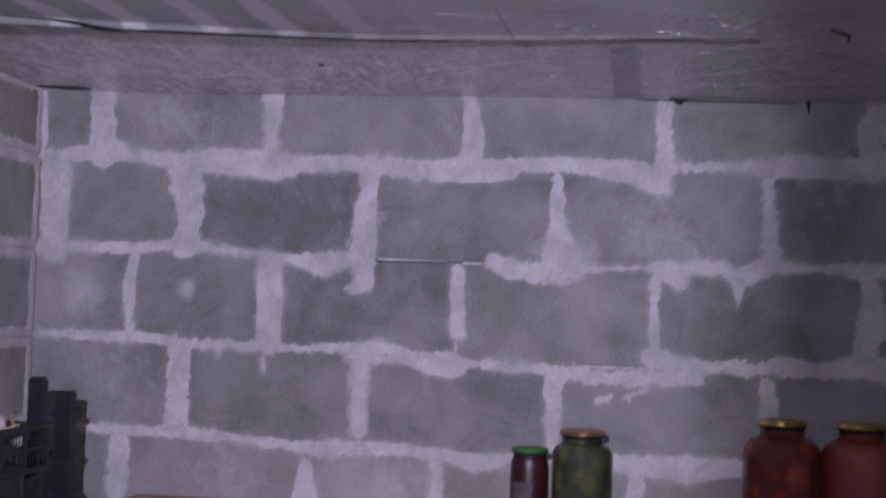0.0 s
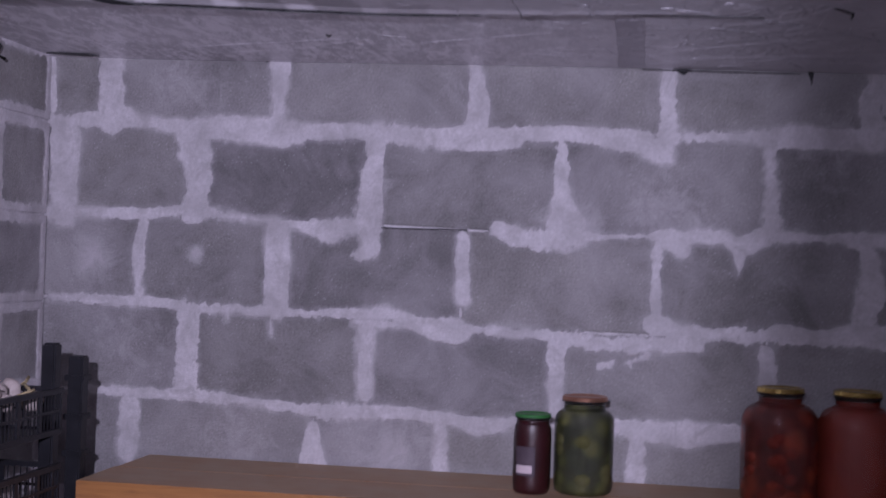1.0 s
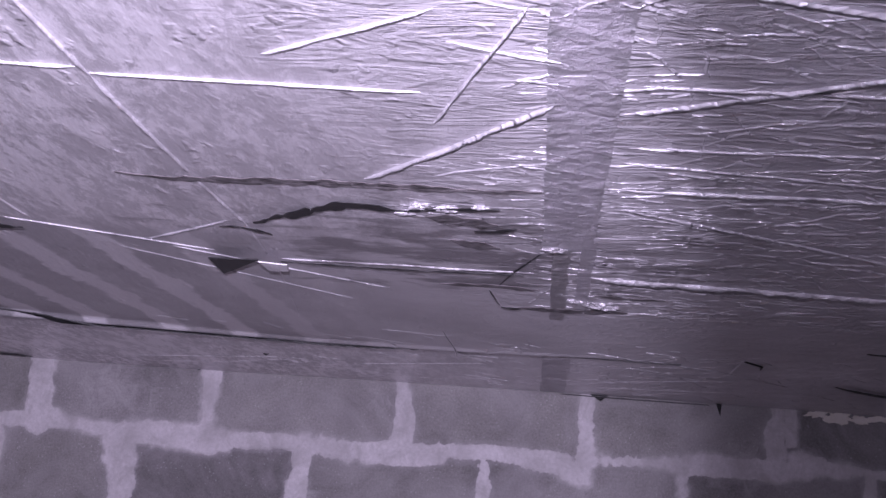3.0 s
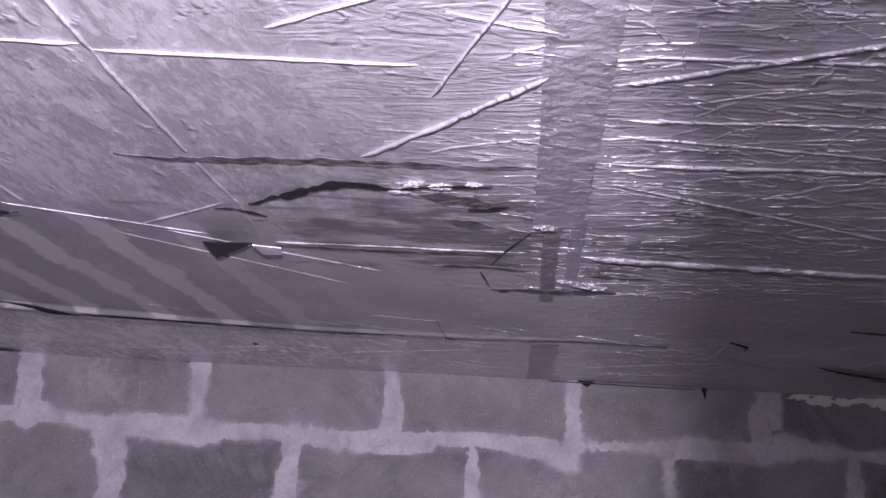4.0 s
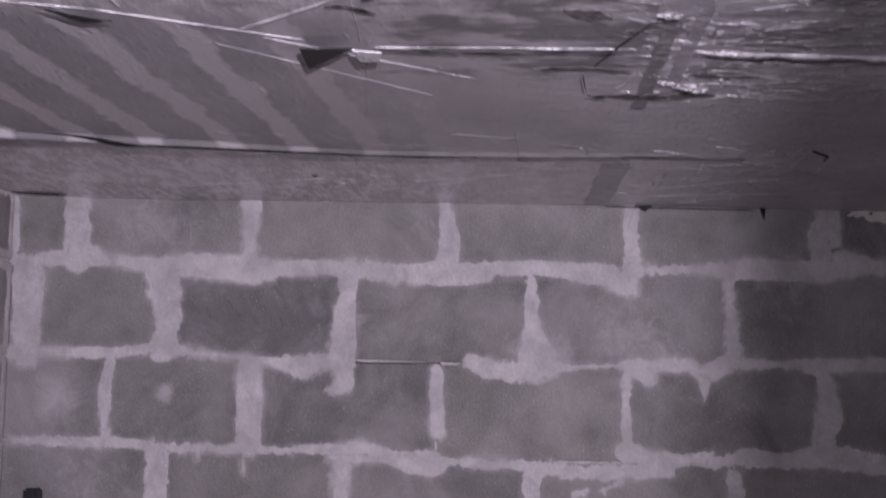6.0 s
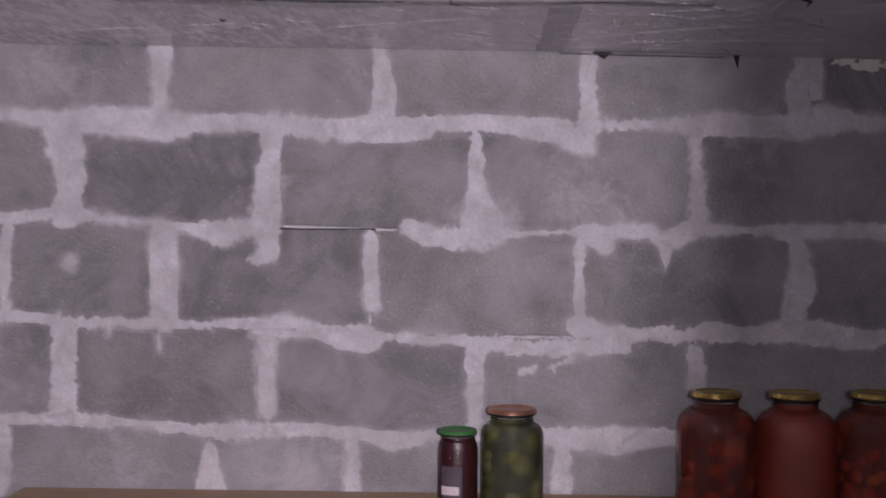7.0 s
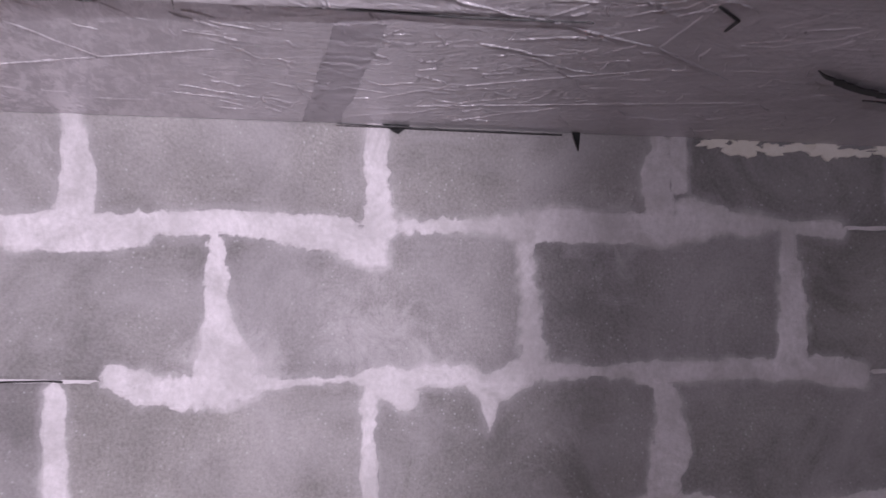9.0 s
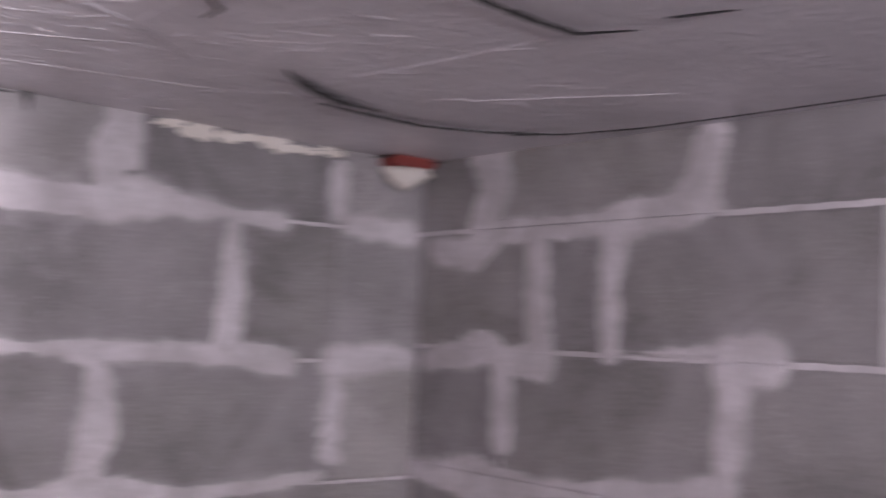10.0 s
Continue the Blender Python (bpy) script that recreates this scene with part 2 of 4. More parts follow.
PAPER = make_plain("worn_label", (0.06, 0.04, 0.055), (0.10, 0.075, 0.09), 50, 0.7)
LABEL_PRINT = make_plain("label_print", (0.55, 0.45, 0.47), (0.7, 0.6, 0.62), 60, 0.7)
SKIN = make_plain("garlic_skin", (0.40, 0.33, 0.30), (0.68, 0.60, 0.56), 45, 0.6)
STALK = make_plain("dry_stalk", (0.36, 0.28, 0.14), (0.55, 0.45, 0.26), 60, 0.8)
FOAM = make_plain("plaster_lump", (0.62, 0.58, 0.52), (0.75, 0.72, 0.68), 40, 0.9, 0.0, 0.6, 90)
RED = make_plain("red_painted_edge", (0.20, 0.035, 0.03), (0.28, 0.06, 0.05), 30, 0.7)


def make_glass():
    m, nt, b = mat("jar_glass", 0.025)
    b.inputs["Transmission Weight"].default_value = 1.0
    b.inputs["IOR"].default_value = 1.45
    b.inputs["Base Color"].default_value = (0.93, 0.97, 0.94, 1)
    return m


GLASS = make_glass()


def make_packed(name, deep, low, high, scale):
    """Fruit packed against the glass: rounded cells of uneven ripeness with dark juice between."""
    m, nt, b = mat(name, 0.75)
    pos = nt.nodes.new("ShaderNodeTexCoord").outputs["Object"]
    vor = node(nt, "ShaderNodeTexVoronoi", Scale=scale)
    nt.links.new(pos, vor.inputs["Vector"])
    sepc = nt.nodes.new("ShaderNodeSeparateColor")
    nt.links.new(vor.outputs["Color"], sepc.inputs[0])
    c = ramp(nt, sepc.outputs[0], [(0.0, low), (1.0, high)])
    gap = ramp(nt, vor.outputs["Distance"], [(0.30, grey(0.0)), (0.62, grey(1.0))])
    c = mix(nt, gap, c, deep)
    c = mix(nt, 1.0, c, ramp(nt, noise_tex(nt, 40, 5, 0.6, pos), [(0.3, grey(0.6)), (0.7, grey(1.2))]), "MULTIPLY")
    nt.links.new(c, b.inputs["Base Color"])
    bump(nt, b, maths(nt, "SUBTRACT", 1.0, vor.outputs["Distance"]), 0.4, 0.006)
    return m


TOMATO = make_packed("tomato_preserve", (0.10, 0.009, 0.004), (0.19, 0.016, 0.006), (0.34, 0.05, 0.013), 22.0)
PICKLE = make_packed("pickle_brine", (0.015, 0.017, 0.003), (0.035, 0.038, 0.006), (0.085, 0.08, 0.016), 30.0)


# ---- building helpers ----
def part(name, bm, material, parent=None, label="", smooth=False):
    me = bpy.data.meshes.new(name)
    bm.normal_update()
    bm.to_mesh(me)
    bm.free()
    me.materials.append(material)
    if smooth:
        me.polygons.foreach_set("use_smooth", [True] * len(me.polygons))
    ob = new(name, me)
    ob.parent = parent
    return tagged(ob, label)


def box(bm, x0, x1, y0, y1, z0, z1, bevel=0.0):
    vs = bmesh.ops.create_cube(bm, size=1.0)["verts"]
    bmesh.ops.scale(bm, vec=(x1 - x0, y1 - y0, z1 - z0), verts=vs)
    bmesh.ops.translate(bm, vec=((x0 + x1) / 2, (y0 + y1) / 2, (z0 + z1) / 2), verts=vs)
    if bevel:
        es = list({e for v in vs for e in v.link_edges})
        bmesh.ops.bevel(bm, geom=es, offset=bevel, segments=2, affect="EDGES")
    return vs


def lathe(bm, profile, cx=0.0, cy=0.0, n=40, close=True):
    rings = [[bm.verts.new((cx + r * math.cos(2 * math.pi * k / n), cy + r * math.sin(2 * math.pi * k / n), z)) for k in range(n)] for r, z in profile]
    for a, b in zip(rings, rings[1:]):
        for k in range(n):
            bm.faces.new((a[k], a[(k + 1) % n], b[(k + 1) % n], b[k]))
    if close:
        bm.faces.new(rings[0][::-1])
        bm.faces.new(rings[-1])


def tube(bm, pts, r, n=8):
    rings = []
    for i, p in enumerate(pts):
        d = (Vector(pts[min(i + 1, len(pts) - 1)]) - Vector(pts[max(i - 1, 0)])).normalized()
        s = d.orthogonal().normalized()
        u = d.cross(s)
        rings.append([bm.verts.new(Vector(p) + r * (math.cos(2 * math.pi * k / n) * s + math.sin(2 * math.pi * k / n) * u)) for k in range(n)])
    for a, b in zip(rings, rings[1:]):
        for k in range(n):
            bm.faces.new((a[k], a[(k + 1) % n], b[(k + 1) % n], b[k]))
    bm.faces.new(rings[0][::-1])
    bm.faces.new(rings[-1])


def fbm(x, y, z, octaves=4):
    return sum(noise.noise((x * 2**o, y * 2**o, z + 7.3 * o)) / 1.7**o for o in range(octaves))


# ---- setting: floor, walls, slab ----
def plain_slab(name, dims, material, label, category):
    bm = bmesh.new()
    box(bm, *dims)
    return tagged(part(name, bm, material), label, category, kind="structure")


plain_slab("floor", (LEFT_X - 0.2, RIGHT_X + 0.2, BACK_Y - 0.2, WALL_Y + 0.25, -0.12, 0.0), CONCRETE, "rough grey concrete cellar floor", "floor")
plain_slab("ceiling", (LEFT_X - 0.2, RIGHT_X + 0.2, BACK_Y - 0.2, WALL_Y + 0.25, 1.93, 2.1), CONCRETE, "dark concrete slab above the foil film", "ceiling")
wall_north = plain_slab("wall_north", (LEFT_X - 0.2, RIGHT_X + 0.2, WALL_Y, WALL_Y + 0.2, 0.0, 1.93), MORTAR, "grey slag block wall with smeared pale mortar joints", "wall")
wall_west = plain_slab("wall_west", (LEFT_X - 0.2, LEFT_X, BACK_Y, WALL_Y, 0.0, 1.93), MORTAR, "grey slag block side wall with pale mortar", "wall")
wall_east = plain_slab("wall_east", (RIGHT_X, RIGHT_X + 0.2, BACK_Y, WALL_Y, 0.0, 1.93), MORTAR, "grey slag block side wall with wide mortar joints", "wall")
plain_slab("wall_south", (LEFT_X - 0.2, RIGHT_X + 0.2, BACK_Y - 0.2, BACK_Y, 0.0, 1.93), CONCRETE, "plain dark cellar wall", "wall")


# ---- foil film under the slab ----
def seg_dist(x, y, x1, y1, x2, y2):
    dx, dy = x2 - x1, y2 - y1
    t = np.clip(((x - x1) * dx + (y - y1) * dy) / (dx * dx + dy * dy), 0, 1)
    return np.hypot(x - x1 - t * dx, y - y1 - t * dy), t


# folds that stand out of the sheet: from, to, depth and half width in millimetres
FOLDS = [
    (0.155, 0.583, 0.408, 0.590, 5, 6), (0.149, 0.30, 0.155, 0.592, 7, 9), (0.155, 0.592, 0.162, 0.84, 8, 9), (0.162, 0.86, 0.172, 1.02, 6, 9),
    (0.04, 0.565, 0.15, 0.572, 5, 6), (0.333, 0.829, 0.511, 0.60, 9, 7), (0.412, 0.66, 0.49, 0.43, 7, 6), (0.30, 0.53, 0.43, 0.44, 5, 7),
    (-0.09, 0.60, -0.087, 1.06, 5, 6), (-0.35, 0.99, -0.12, 1.06, 3, 5), (-0.12, 1.06, 0.10, 1.17, 4, 5), (0.027, 1.131, 0.155, 1.02, 5, 5),
    (0.56, 1.192, 0.95, 1.205, 14, 11), (0.172, 1.02, 0.165, 1.18, 4, 7), (0.165, 1.24, 0.125, 1.60, 3, 6),
]
FINE = [
    (0.18, 1.195, 0.50, 1.185, 5, 6), (0.05, 1.16, 0.30, 1.33, 4, 5), (-0.02, 1.18, 0.24, 1.42, 3, 5), (0.57, 0.56, 1.1, 0.57, 6, 7), (0.57, 0.70, 0.95, 0.68, 5, 6),
    (0.57, 0.74, 0.85, 0.78, 5, 7), (0.56, 0.82, 1.1, 0.80, 8, 7), (0.57, 0.88, 0.90, 1.05, 6, 6), (0.56, 0.62, 0.86, 0.46, 8, 8), (0.60, 0.40, 0.84, 0.47, 7, 8),
]
EAST_FOLDS = [(0.60, 1.76, 0.719, 1.823, 4, 5), (0.719, 1.823, 0.832, 1.881, 5, 6), (0.832, 1.881, 0.957, 1.999, 5, 6), (0.832, 1.881, 0.832, 1.763, 4, 5), (0.66, 2.10, 0.86, 1.97, 3, 5), (0.62, 2.22, 1.04, 2.10, 3, 5), (1.124, 1.587, 1.095, 1.906, 3, 4), (1.366, 1.662, 1.25, 1.90, 3, 4), (-0.34, 2.18, 0.0, 2.07, 3, 5), (-0.10, 2.16, 0.02, 2.09, 2, 4), (0.14, 2.10, 0.40, 1.98, 3, 5), (-0.30, 2.24, -0.02, 2.15, 2, 4)]


def sheet_z(x, y):
    """Lower face of the film: 1.81 m at the west wall, 1.765 m at the east one."""
    z = 1.812 - 0.021 * (x + 0.74) + 0 * y
    z = z + 0.006 * np.sin(2.3 * x + 1.1 * y) * np.sin(1.7 * y - 0.6 * x)
    # hem of the lower sheet: a rolled lip across the room
    hem = 1.803 - 0.25 * np.clip(0.12 - x, 0, 2) ** 1.4 - 0.27 * np.clip(x - 0.62, 0, 2) ** 1.5 + 0.006 * np.sin(9 * x)
    deep = 0.006 + 0.016 * np.clip(0.05 - x, 0, 0.6)
    fade = np.clip((0.75 - x) * 3, 0, 1)
    z = z - fade * (deep * np.exp(-(((y - hem + 0.008) / 0.009) ** 2)) + 0.005 / (1 + np.exp((y - hem) / 0.003)))
    # the strip between hem and wall is pulled up a little
    z = z + fade * 0.004 * np.exp(-(((y - hem - 0.03) / 0.02) ** 2))
    return z


def sheet():
    xs = np.concatenate([np.arange(LEFT_X + 0.002, -0.45, 0.008), np.arange(-0.45, 1.25, 0.006), np.arange(1.25, RIGHT_X, 0.007)])
    ys = np.concatenate([np.arange(BACK_Y + 0.01, 0.25, 0.02), np.arange(0.25, WALL_Y - 0.001, 0.0045)])
    gx, gy = np.meshgrid(xs, ys)
    gz = sheet_z(gx, gy)
    nx, ny = len(xs), len(ys)
    idx = np.arange(nx * ny).reshape(ny, nx)
    faces = np.stack([idx[:-1, :-1], idx[1:, :-1], idx[1:, 1:], idx[:-1, 1:]], -1).reshape(-1, 4)
    me = bpy.data.meshes.new("foil_sheet")
    me.from_pydata(np.stack([gx, gy, gz], -1).reshape(-1, 3).tolist(), [], faces.tolist())
    me.polygons.foreach_set("use_smooth", [True] * len(me.polygons))
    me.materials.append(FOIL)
    ob = new("foil_sheet", me)
    return tagged(ob, "crinkled silver vapour barrier film stretched under the ceiling", "foil film")


foil = sheet()


def on_sheet(x, y, drop):
    return float(sheet_z(np.array([x]), np.array([y]))[0]) - drop


def patch_on_sheet(name, outline, material, drop, parent, label="", thick=0.0015):
    """A thin piece with its own thickness that lies under the film along its shape."""
    bm = bmesh.new()
    low = [bm.verts.new((x, y, on_sheet(x, y, drop))) for x, y in outline]
    high = [bm.verts.new((x, y, on_sheet(x, y, drop - thick))) for x, y in outline]
    n = len(outline)
    bm.faces.new(low)
    bm.faces.new(high[::-1])
    for k in range(n):
        bm.faces.new((low[k], low[(k + 1) % n], high[(k + 1) % n], high[k]))
    return part(name, bm, material, parent, label)


def ribbon(points, width, seed, rag=0.35):
    """A ragged outline along a line of (x, y) points."""
    pts = []
    for (x1, y1), (x2, y2) in zip(points, points[1:]):
        steps = max(2, int(math.hypot(x2 - x1, y2 - y1) / 0.008))
        pts += [(x1 + (x2 - x1) * k / steps, y1 + (y2 - y1) * k / steps) for k in range(steps)]
    pts.append(points[-1])
    up, down = [], []
    for i, (x, y) in enumerate(pts):
        taper = min(1.0, 0.15 + 4 * min(i, len(pts) - 1 - i) / len(pts))
        w = width * taper * max(0.15, 1 + rag * 2 * noise.noise((i * 0.45, seed, 0.0)) + rag * 1.3 * noise.noise((i * 1.37, seed, 2.0)))
        c = 0.5 * width * rag * noise.noise((i * 0.3, seed, 5.0))
        up.append((x, y + c + w / 2))
        down.append((x, y + c - w / 2))
    return up + down[::-1]


def crease(bm, pts, deep, wide, sd):
    """A sharp fold standing down out of the film along (x, y) points, thinning out at both ends."""
    line = []
    for (x1, y1), (x2, y2) in zip(pts, pts[1:]):
        n = max(2, int(math.hypot(x2 - x1, y2 - y1) / 0.010))
        line += [(x1 + (x2 - x1) * k / n, y1 + (y2 - y1) * k / n) for k in range(n)]
    line.append(pts[-1])
    rows = []
    for k, (x, y) in enumerate(line):
        xa, ya = line[max(k - 1, 0)]
        xb, yb = line[min(k + 1, len(line) - 1)]
        d = max(1e-6, math.hypot(xb - xa, yb - ya))
        nx, ny = -(yb - ya) / d, (xb - xa) / d
        f = k / (len(line) - 1)
        taper = min(1.0, 14 * min(f, 1 - f) + 0.12)
        swing = 0.35 * wide * noise.noise((k * 0.35, sd, 0.0))
        w = wide * taper * (1 + 0.35 * noise.noise((k * 0.4, sd, 4.0)))
        h = deep * taper * (1 + 0.5 * noise.noise((k * 0.5, sd, 8.0)))
        row = []
        for off, low in ((-1.3, -0.0008), (-0.45, 0.35), (0.0, 1.0), (0.22, 0.75), (0.75, -0.0008)):
            px, py = x + nx * (off * w + swing), y + ny * (off * w + swing)
            row.append(bm.verts.new((px, py, on_sheet(px, py, h * low if low > 0 else low))))
        rows.append(row)
    for a, b in zip(rows, rows[1:]):
        for k in range(4):
            bm.faces.new((a[k], b[k], b[k + 1], a[k + 1]))


for k, (x1, y1, x2, y2, deep, wide) in enumerate(FOLDS + FINE + EAST_FOLDS):
    bm = bmesh.new()
    bend = 0.02 * noise.noise((k * 1.7, 2.0, 0.0))
    mx, my = (x1 + x2) / 2 + bend * (y2 - y1), (y1 + y2) / 2 - bend * (x2 - x1)
    crease(bm, [(x1, y1), (mx, my), (x2, y2)], deep * 0.00042, wide * 0.00015, k * 2.3)
    part("crease", bm, FOIL, foil, smooth=True)

# countless small crinkles, drawn towards the taped seam
rng_c = random.Random(4)
bm = bmesh.new()
for k in range(1500):
    if k % 4:
        cx, cy = rng_c.gauss(0.72, 0.22), rng_c.uniform(0.36, 1.42)
        ang = rng_c.gauss(0.0, 0.45) if cy > 0.7 else rng_c.gauss(0.1, 0.6)
    else:
        cx, cy = rng_c.gauss(0.74, 0.32), rng_c.uniform(1.66, 2.31)
        ang = (rng_c.choice([0.35, 0.7, 1.1]) if cx < 0.55 else rng_c.choice([1.2, 0.5, -0.25, -0.7])) + rng_c.gauss(0, 0.25)
    half = rng_c.uniform(0.008, 0.030) * (2.6 if k % 5 == 0 else 1.0)
    if not -0.33 < cx < 1.36 or (cx < 0.36 and k % 4) or (cx < 0.48 and k % 4 and not 0.74 < cy < 1.0):
        continue
    dx, dy = half * math.cos(ang), half * math.sin(ang)
    if max(cy - dy, cy + dy) > 2.335:
        continue
    line = []
    for i in range(5):
        f, off = i / 2 - 1, half * 0.22 * noise.noise((i * 0.8, k * 1.9, 0.0))
        line.append((cx + f * dx - off * math.sin(ang), cy + f * dy + off * math.cos(ang)))
    crease(bm, line, rng_c.uniform(0.0004, 0.0016), rng_c.uniform(0.0009, 0.0026), k * 1.1)
tagged(part("crinkle", bm, FOIL, foil, smooth=True), kind="stuff")


# ---- block walls ----
# thin washes of mortar over the faces: along the wall, height, radius, strength
WASHES = [
    (-0.62, 1.365, 0.062, 0.80), (0.60, 1.50, 0.085, 0.62), (0.66, 1.47, 0.07, 0.60), (0.45, 1.47, 0.05, 0.6), (0.355, 1.48, 0.04, 0.5), (-0.385, 1.385, 0.022, 0.95),
    (-0.53, 1.19, 0.13, 0.42), (0.05, 0.98, 0.11, 0.60), (1.06, 1.665, 0.05, 0.6), (-0.42, 1.74, 0.12, 0.48), (-0.62, 1.02, 0.07, 0.5), (-0.30, 0.98, 0.14, 0.45),
    (0.31, 1.10, 0.10, 0.25), (0.16, 1.74, 0.05, 0.35), (0.85, 1.36, 0.06, 0.30), (1.42, 1.36, 0.06, 0.30), (0.93, 1.63, 0.10, 0.45), (0.02, 1.53, 0.04, 0.5), (1.44, 1.70, 0.08, 0.5),
]
NORTH_RUNS, EAST_RUNS = [], []


def smear(runs, *stations):
    """A run of mortar wiped over the blocks: stations of place along the wall, height and half width."""
    runs.extend(zip(stations, stations[1:]))


# joint between the first and second course
smear(NORTH_RUNS, (0.125, 1.643, 0.016), (0.193, 1.643, 0.018), (0.298, 1.647, 0.015), (0.406, 1.650, 0.015), (0.494, 1.645, 0.021), (0.554, 1.634, 0.024), (0.595, 1.619, 0.027))
smear(NORTH_RUNS, (0.595, 1.627, 0.023), (0.608, 1.602, 0.011))
smear(NORTH_RUNS, (0.599, 1.634, 0.023), (0.629, 1.651, 0.008), (0.745, 1.649, 0.008), (0.785, 1.650, 0.014), (0.824, 1.651, 0.024), (1.002, 1.648, 0.022), (1.086, 1.655, 0.015), (1.188, 1.653, 0.010), (1.265, 1.649, 0.013))
smear(NORTH_RUNS, (-0.721, 1.667, 0.015), (-0.597, 1.670, 0.018), (-0.509, 1.665, 0.013), (-0.397, 1.653, 0.019), (-0.348, 1.656, 0.026), (-0.200, 1.647, 0.031), (-0.139, 1.650, 0.017), (-0.017, 1.651, 0.017), (0.104, 1.639, 0.022), (0.201, 1.639, 0.026), (0.297, 1.636, 0.017))
# upright joints of course 1
smear(NORTH_RUNS, (0.209, 1.790, 0.014), (0.220, 1.720, 0.021), (0.214, 1.654, 0.024))
smear(NORTH_RUNS, (0.608, 1.791, 0.018), (0.604, 1.726, 0.014), (0.608, 1.661, 0.017))
smear(NORTH_RUNS, (1.002, 1.783, 0.013), (0.995, 1.715, 0.022), (1.003, 1.660, 0.022))
smear(NORTH_RUNS, (1.030, 1.776, 0.014), (1.029, 1.708, 0.011))
smear(NORTH_RUNS, (1.036, 1.672, 0.017), (1.084, 1.664, 0.017))
smear(NORTH_RUNS, (-0.593, 1.810, 0.028), (-0.587, 1.667, 0.030))
smear(NORTH_RUNS, (-0.585, 1.692, 0.025), (-0.534, 1.670, 0.015))
smear(NORTH_RUNS, (-0.211, 1.804, 0.022), (-0.210, 1.675, 0.016))
smear(NORTH_RUNS, (-0.732, 1.810, 0.009), (-0.723, 1.692, 0.009))
# upright joints of course 2
smear(NORTH_RUNS, (0.395, 1.626, 0.011), (0.396, 1.530, 0.018), (0.403, 1.464, 0.041))
smear(NORTH_RUNS, (0.808, 1.627, 0.011), (0.814, 1.527, 0.014), (0.816, 1.466, 0.019))
smear(NORTH_RUNS, (1.188, 1.653, 0.012), (1.192, 1.556, 0.020), (1.192, 1.469, 0.024))
smear(NORTH_RUNS, (-0.692, 1.630, 0.037), (-0.692, 1.459, 0.027))
smear(NORTH_RUNS, (-0.403, 1.631, 0.037), (-0.381, 1.546, 0.031), (-0.397, 1.473, 0.026))
smear(NORTH_RUNS, (0.005, 1.657, 0.019), (-0.001, 1.548, 0.024), (-0.007, 1.452, 0.030))
smear(NORTH_RUNS, (-0.004, 1.452, 0.022), (0.002, 1.404, 0.016), (-0.027, 1.390, 0.010))
# joint between courses 2/3
smear(NORTH_RUNS, (0.253, 1.447, 0.003), (0.265, 1.452, 0.017), (0.321, 1.435, 0.021), (0.399, 1.434, 0.022), (0.450, 1.440, 0.012), (0.494, 1.445, 0.005), (0.567, 1.446, 0.005), (0.612, 1.445, 0.020), (0.641, 1.420, 0.018))
smear(NORTH_RUNS, (0.627, 1.446, 0.017), (0.673, 1.447, 0.014), (0.726, 1.449, 0.014), (0.755, 1.429, 0.018))
smear(NORTH_RUNS, (0.755, 1.422, 0.015), (0.753, 1.371, 0.002))
smear(NORTH_RUNS, (0.755, 1.429, 0.020), (0.812, 1.455, 0.018), (0.899, 1.450, 0.006), (0.980, 1.448, 0.014), (1.179, 1.449, 0.013), (1.222, 1.453, 0.019), (1.290, 1.440, 0.017))
smear(NORTH_RUNS, (-0.717, 1.465, 0.019), (-0.673, 1.465, 0.013), (-0.501, 1.467, 0.012), (-0.403, 1.476, 0.012), (-0.256, 1.462, 0.006), (-0.158, 1.453, 0.010), (-0.086, 1.439, 0.025), (-0.037, 1.452, 0.016))
# upright joints of course 3
smear(NORTH_RUNS, (0.193, 1.436, 0.014), (0.195, 1.306, 0.018))
smear(NORTH_RUNS, (0.593, 1.432, 0.009), (0.592, 1.293, 0.010))
smear(NORTH_RUNS, (1.003, 1.417, 0.016), (1.009, 1.348, 0.029), (0.991, 1.280, 0.022))
smear(NORTH_RUNS, (-0.506, 1.448, 0.012), (-0.516, 1.388, 0.013), (-0.511, 1.281, 0.011))
smear(NORTH_RUNS, (-0.207, 1.439, 0.025), (-0.204, 1.355, 0.029), (-0.202, 1.272, 0.026))
# joint between courses 3/4
smear(NORTH_RUNS, (-0.035, 1.250, 0.007), (0.093, 1.246, 0.009), (0.136, 1.235, 0.017), (0.189, 1.233, 0.024), (0.225, 1.245, 0.009), (0.359, 1.239, 0.011), (0.404, 1.235, 0.013), (0.496, 1.225, 0.014), (0.533, 1.222, 0.019), (0.590, 1.229, 0.014), (0.675, 1.230, 0.015))
smear(NORTH_RUNS, (0.590, 1.269, 0.023), (0.647, 1.256, 0.015), (0.772, 1.252, 0.013), (0.786, 1.249, 0.008), (0.840, 1.261, 0.019), (0.929, 1.254, 0.015), (0.989, 1.267, 0.024), (1.060, 1.253, 0.024), (1.141, 1.247, 0.018), (1.172, 1.256, 0.011), (1.351, 1.274, 0.008))
smear(NORTH_RUNS, (-0.713, 1.279, 0.010), (-0.444, 1.276, 0.012), (-0.371, 1.268, 0.010), (-0.214, 1.266, 0.012), (-0.129, 1.264, 0.006), (0.038, 1.272, 0.014), (0.110, 1.254, 0.012), (0.181, 1.247, 0.022))
smear(NORTH_RUNS, (-0.213, 1.260, 0.006), (-0.212, 1.219, 0.004))
smear(NORTH_RUNS, (-0.310, 1.259, 0.006), (-0.309, 1.241, 0.004))
smear(NORTH_RUNS, (0.487, 1.181, 0.008), (0.505, 1.189, 0.007))
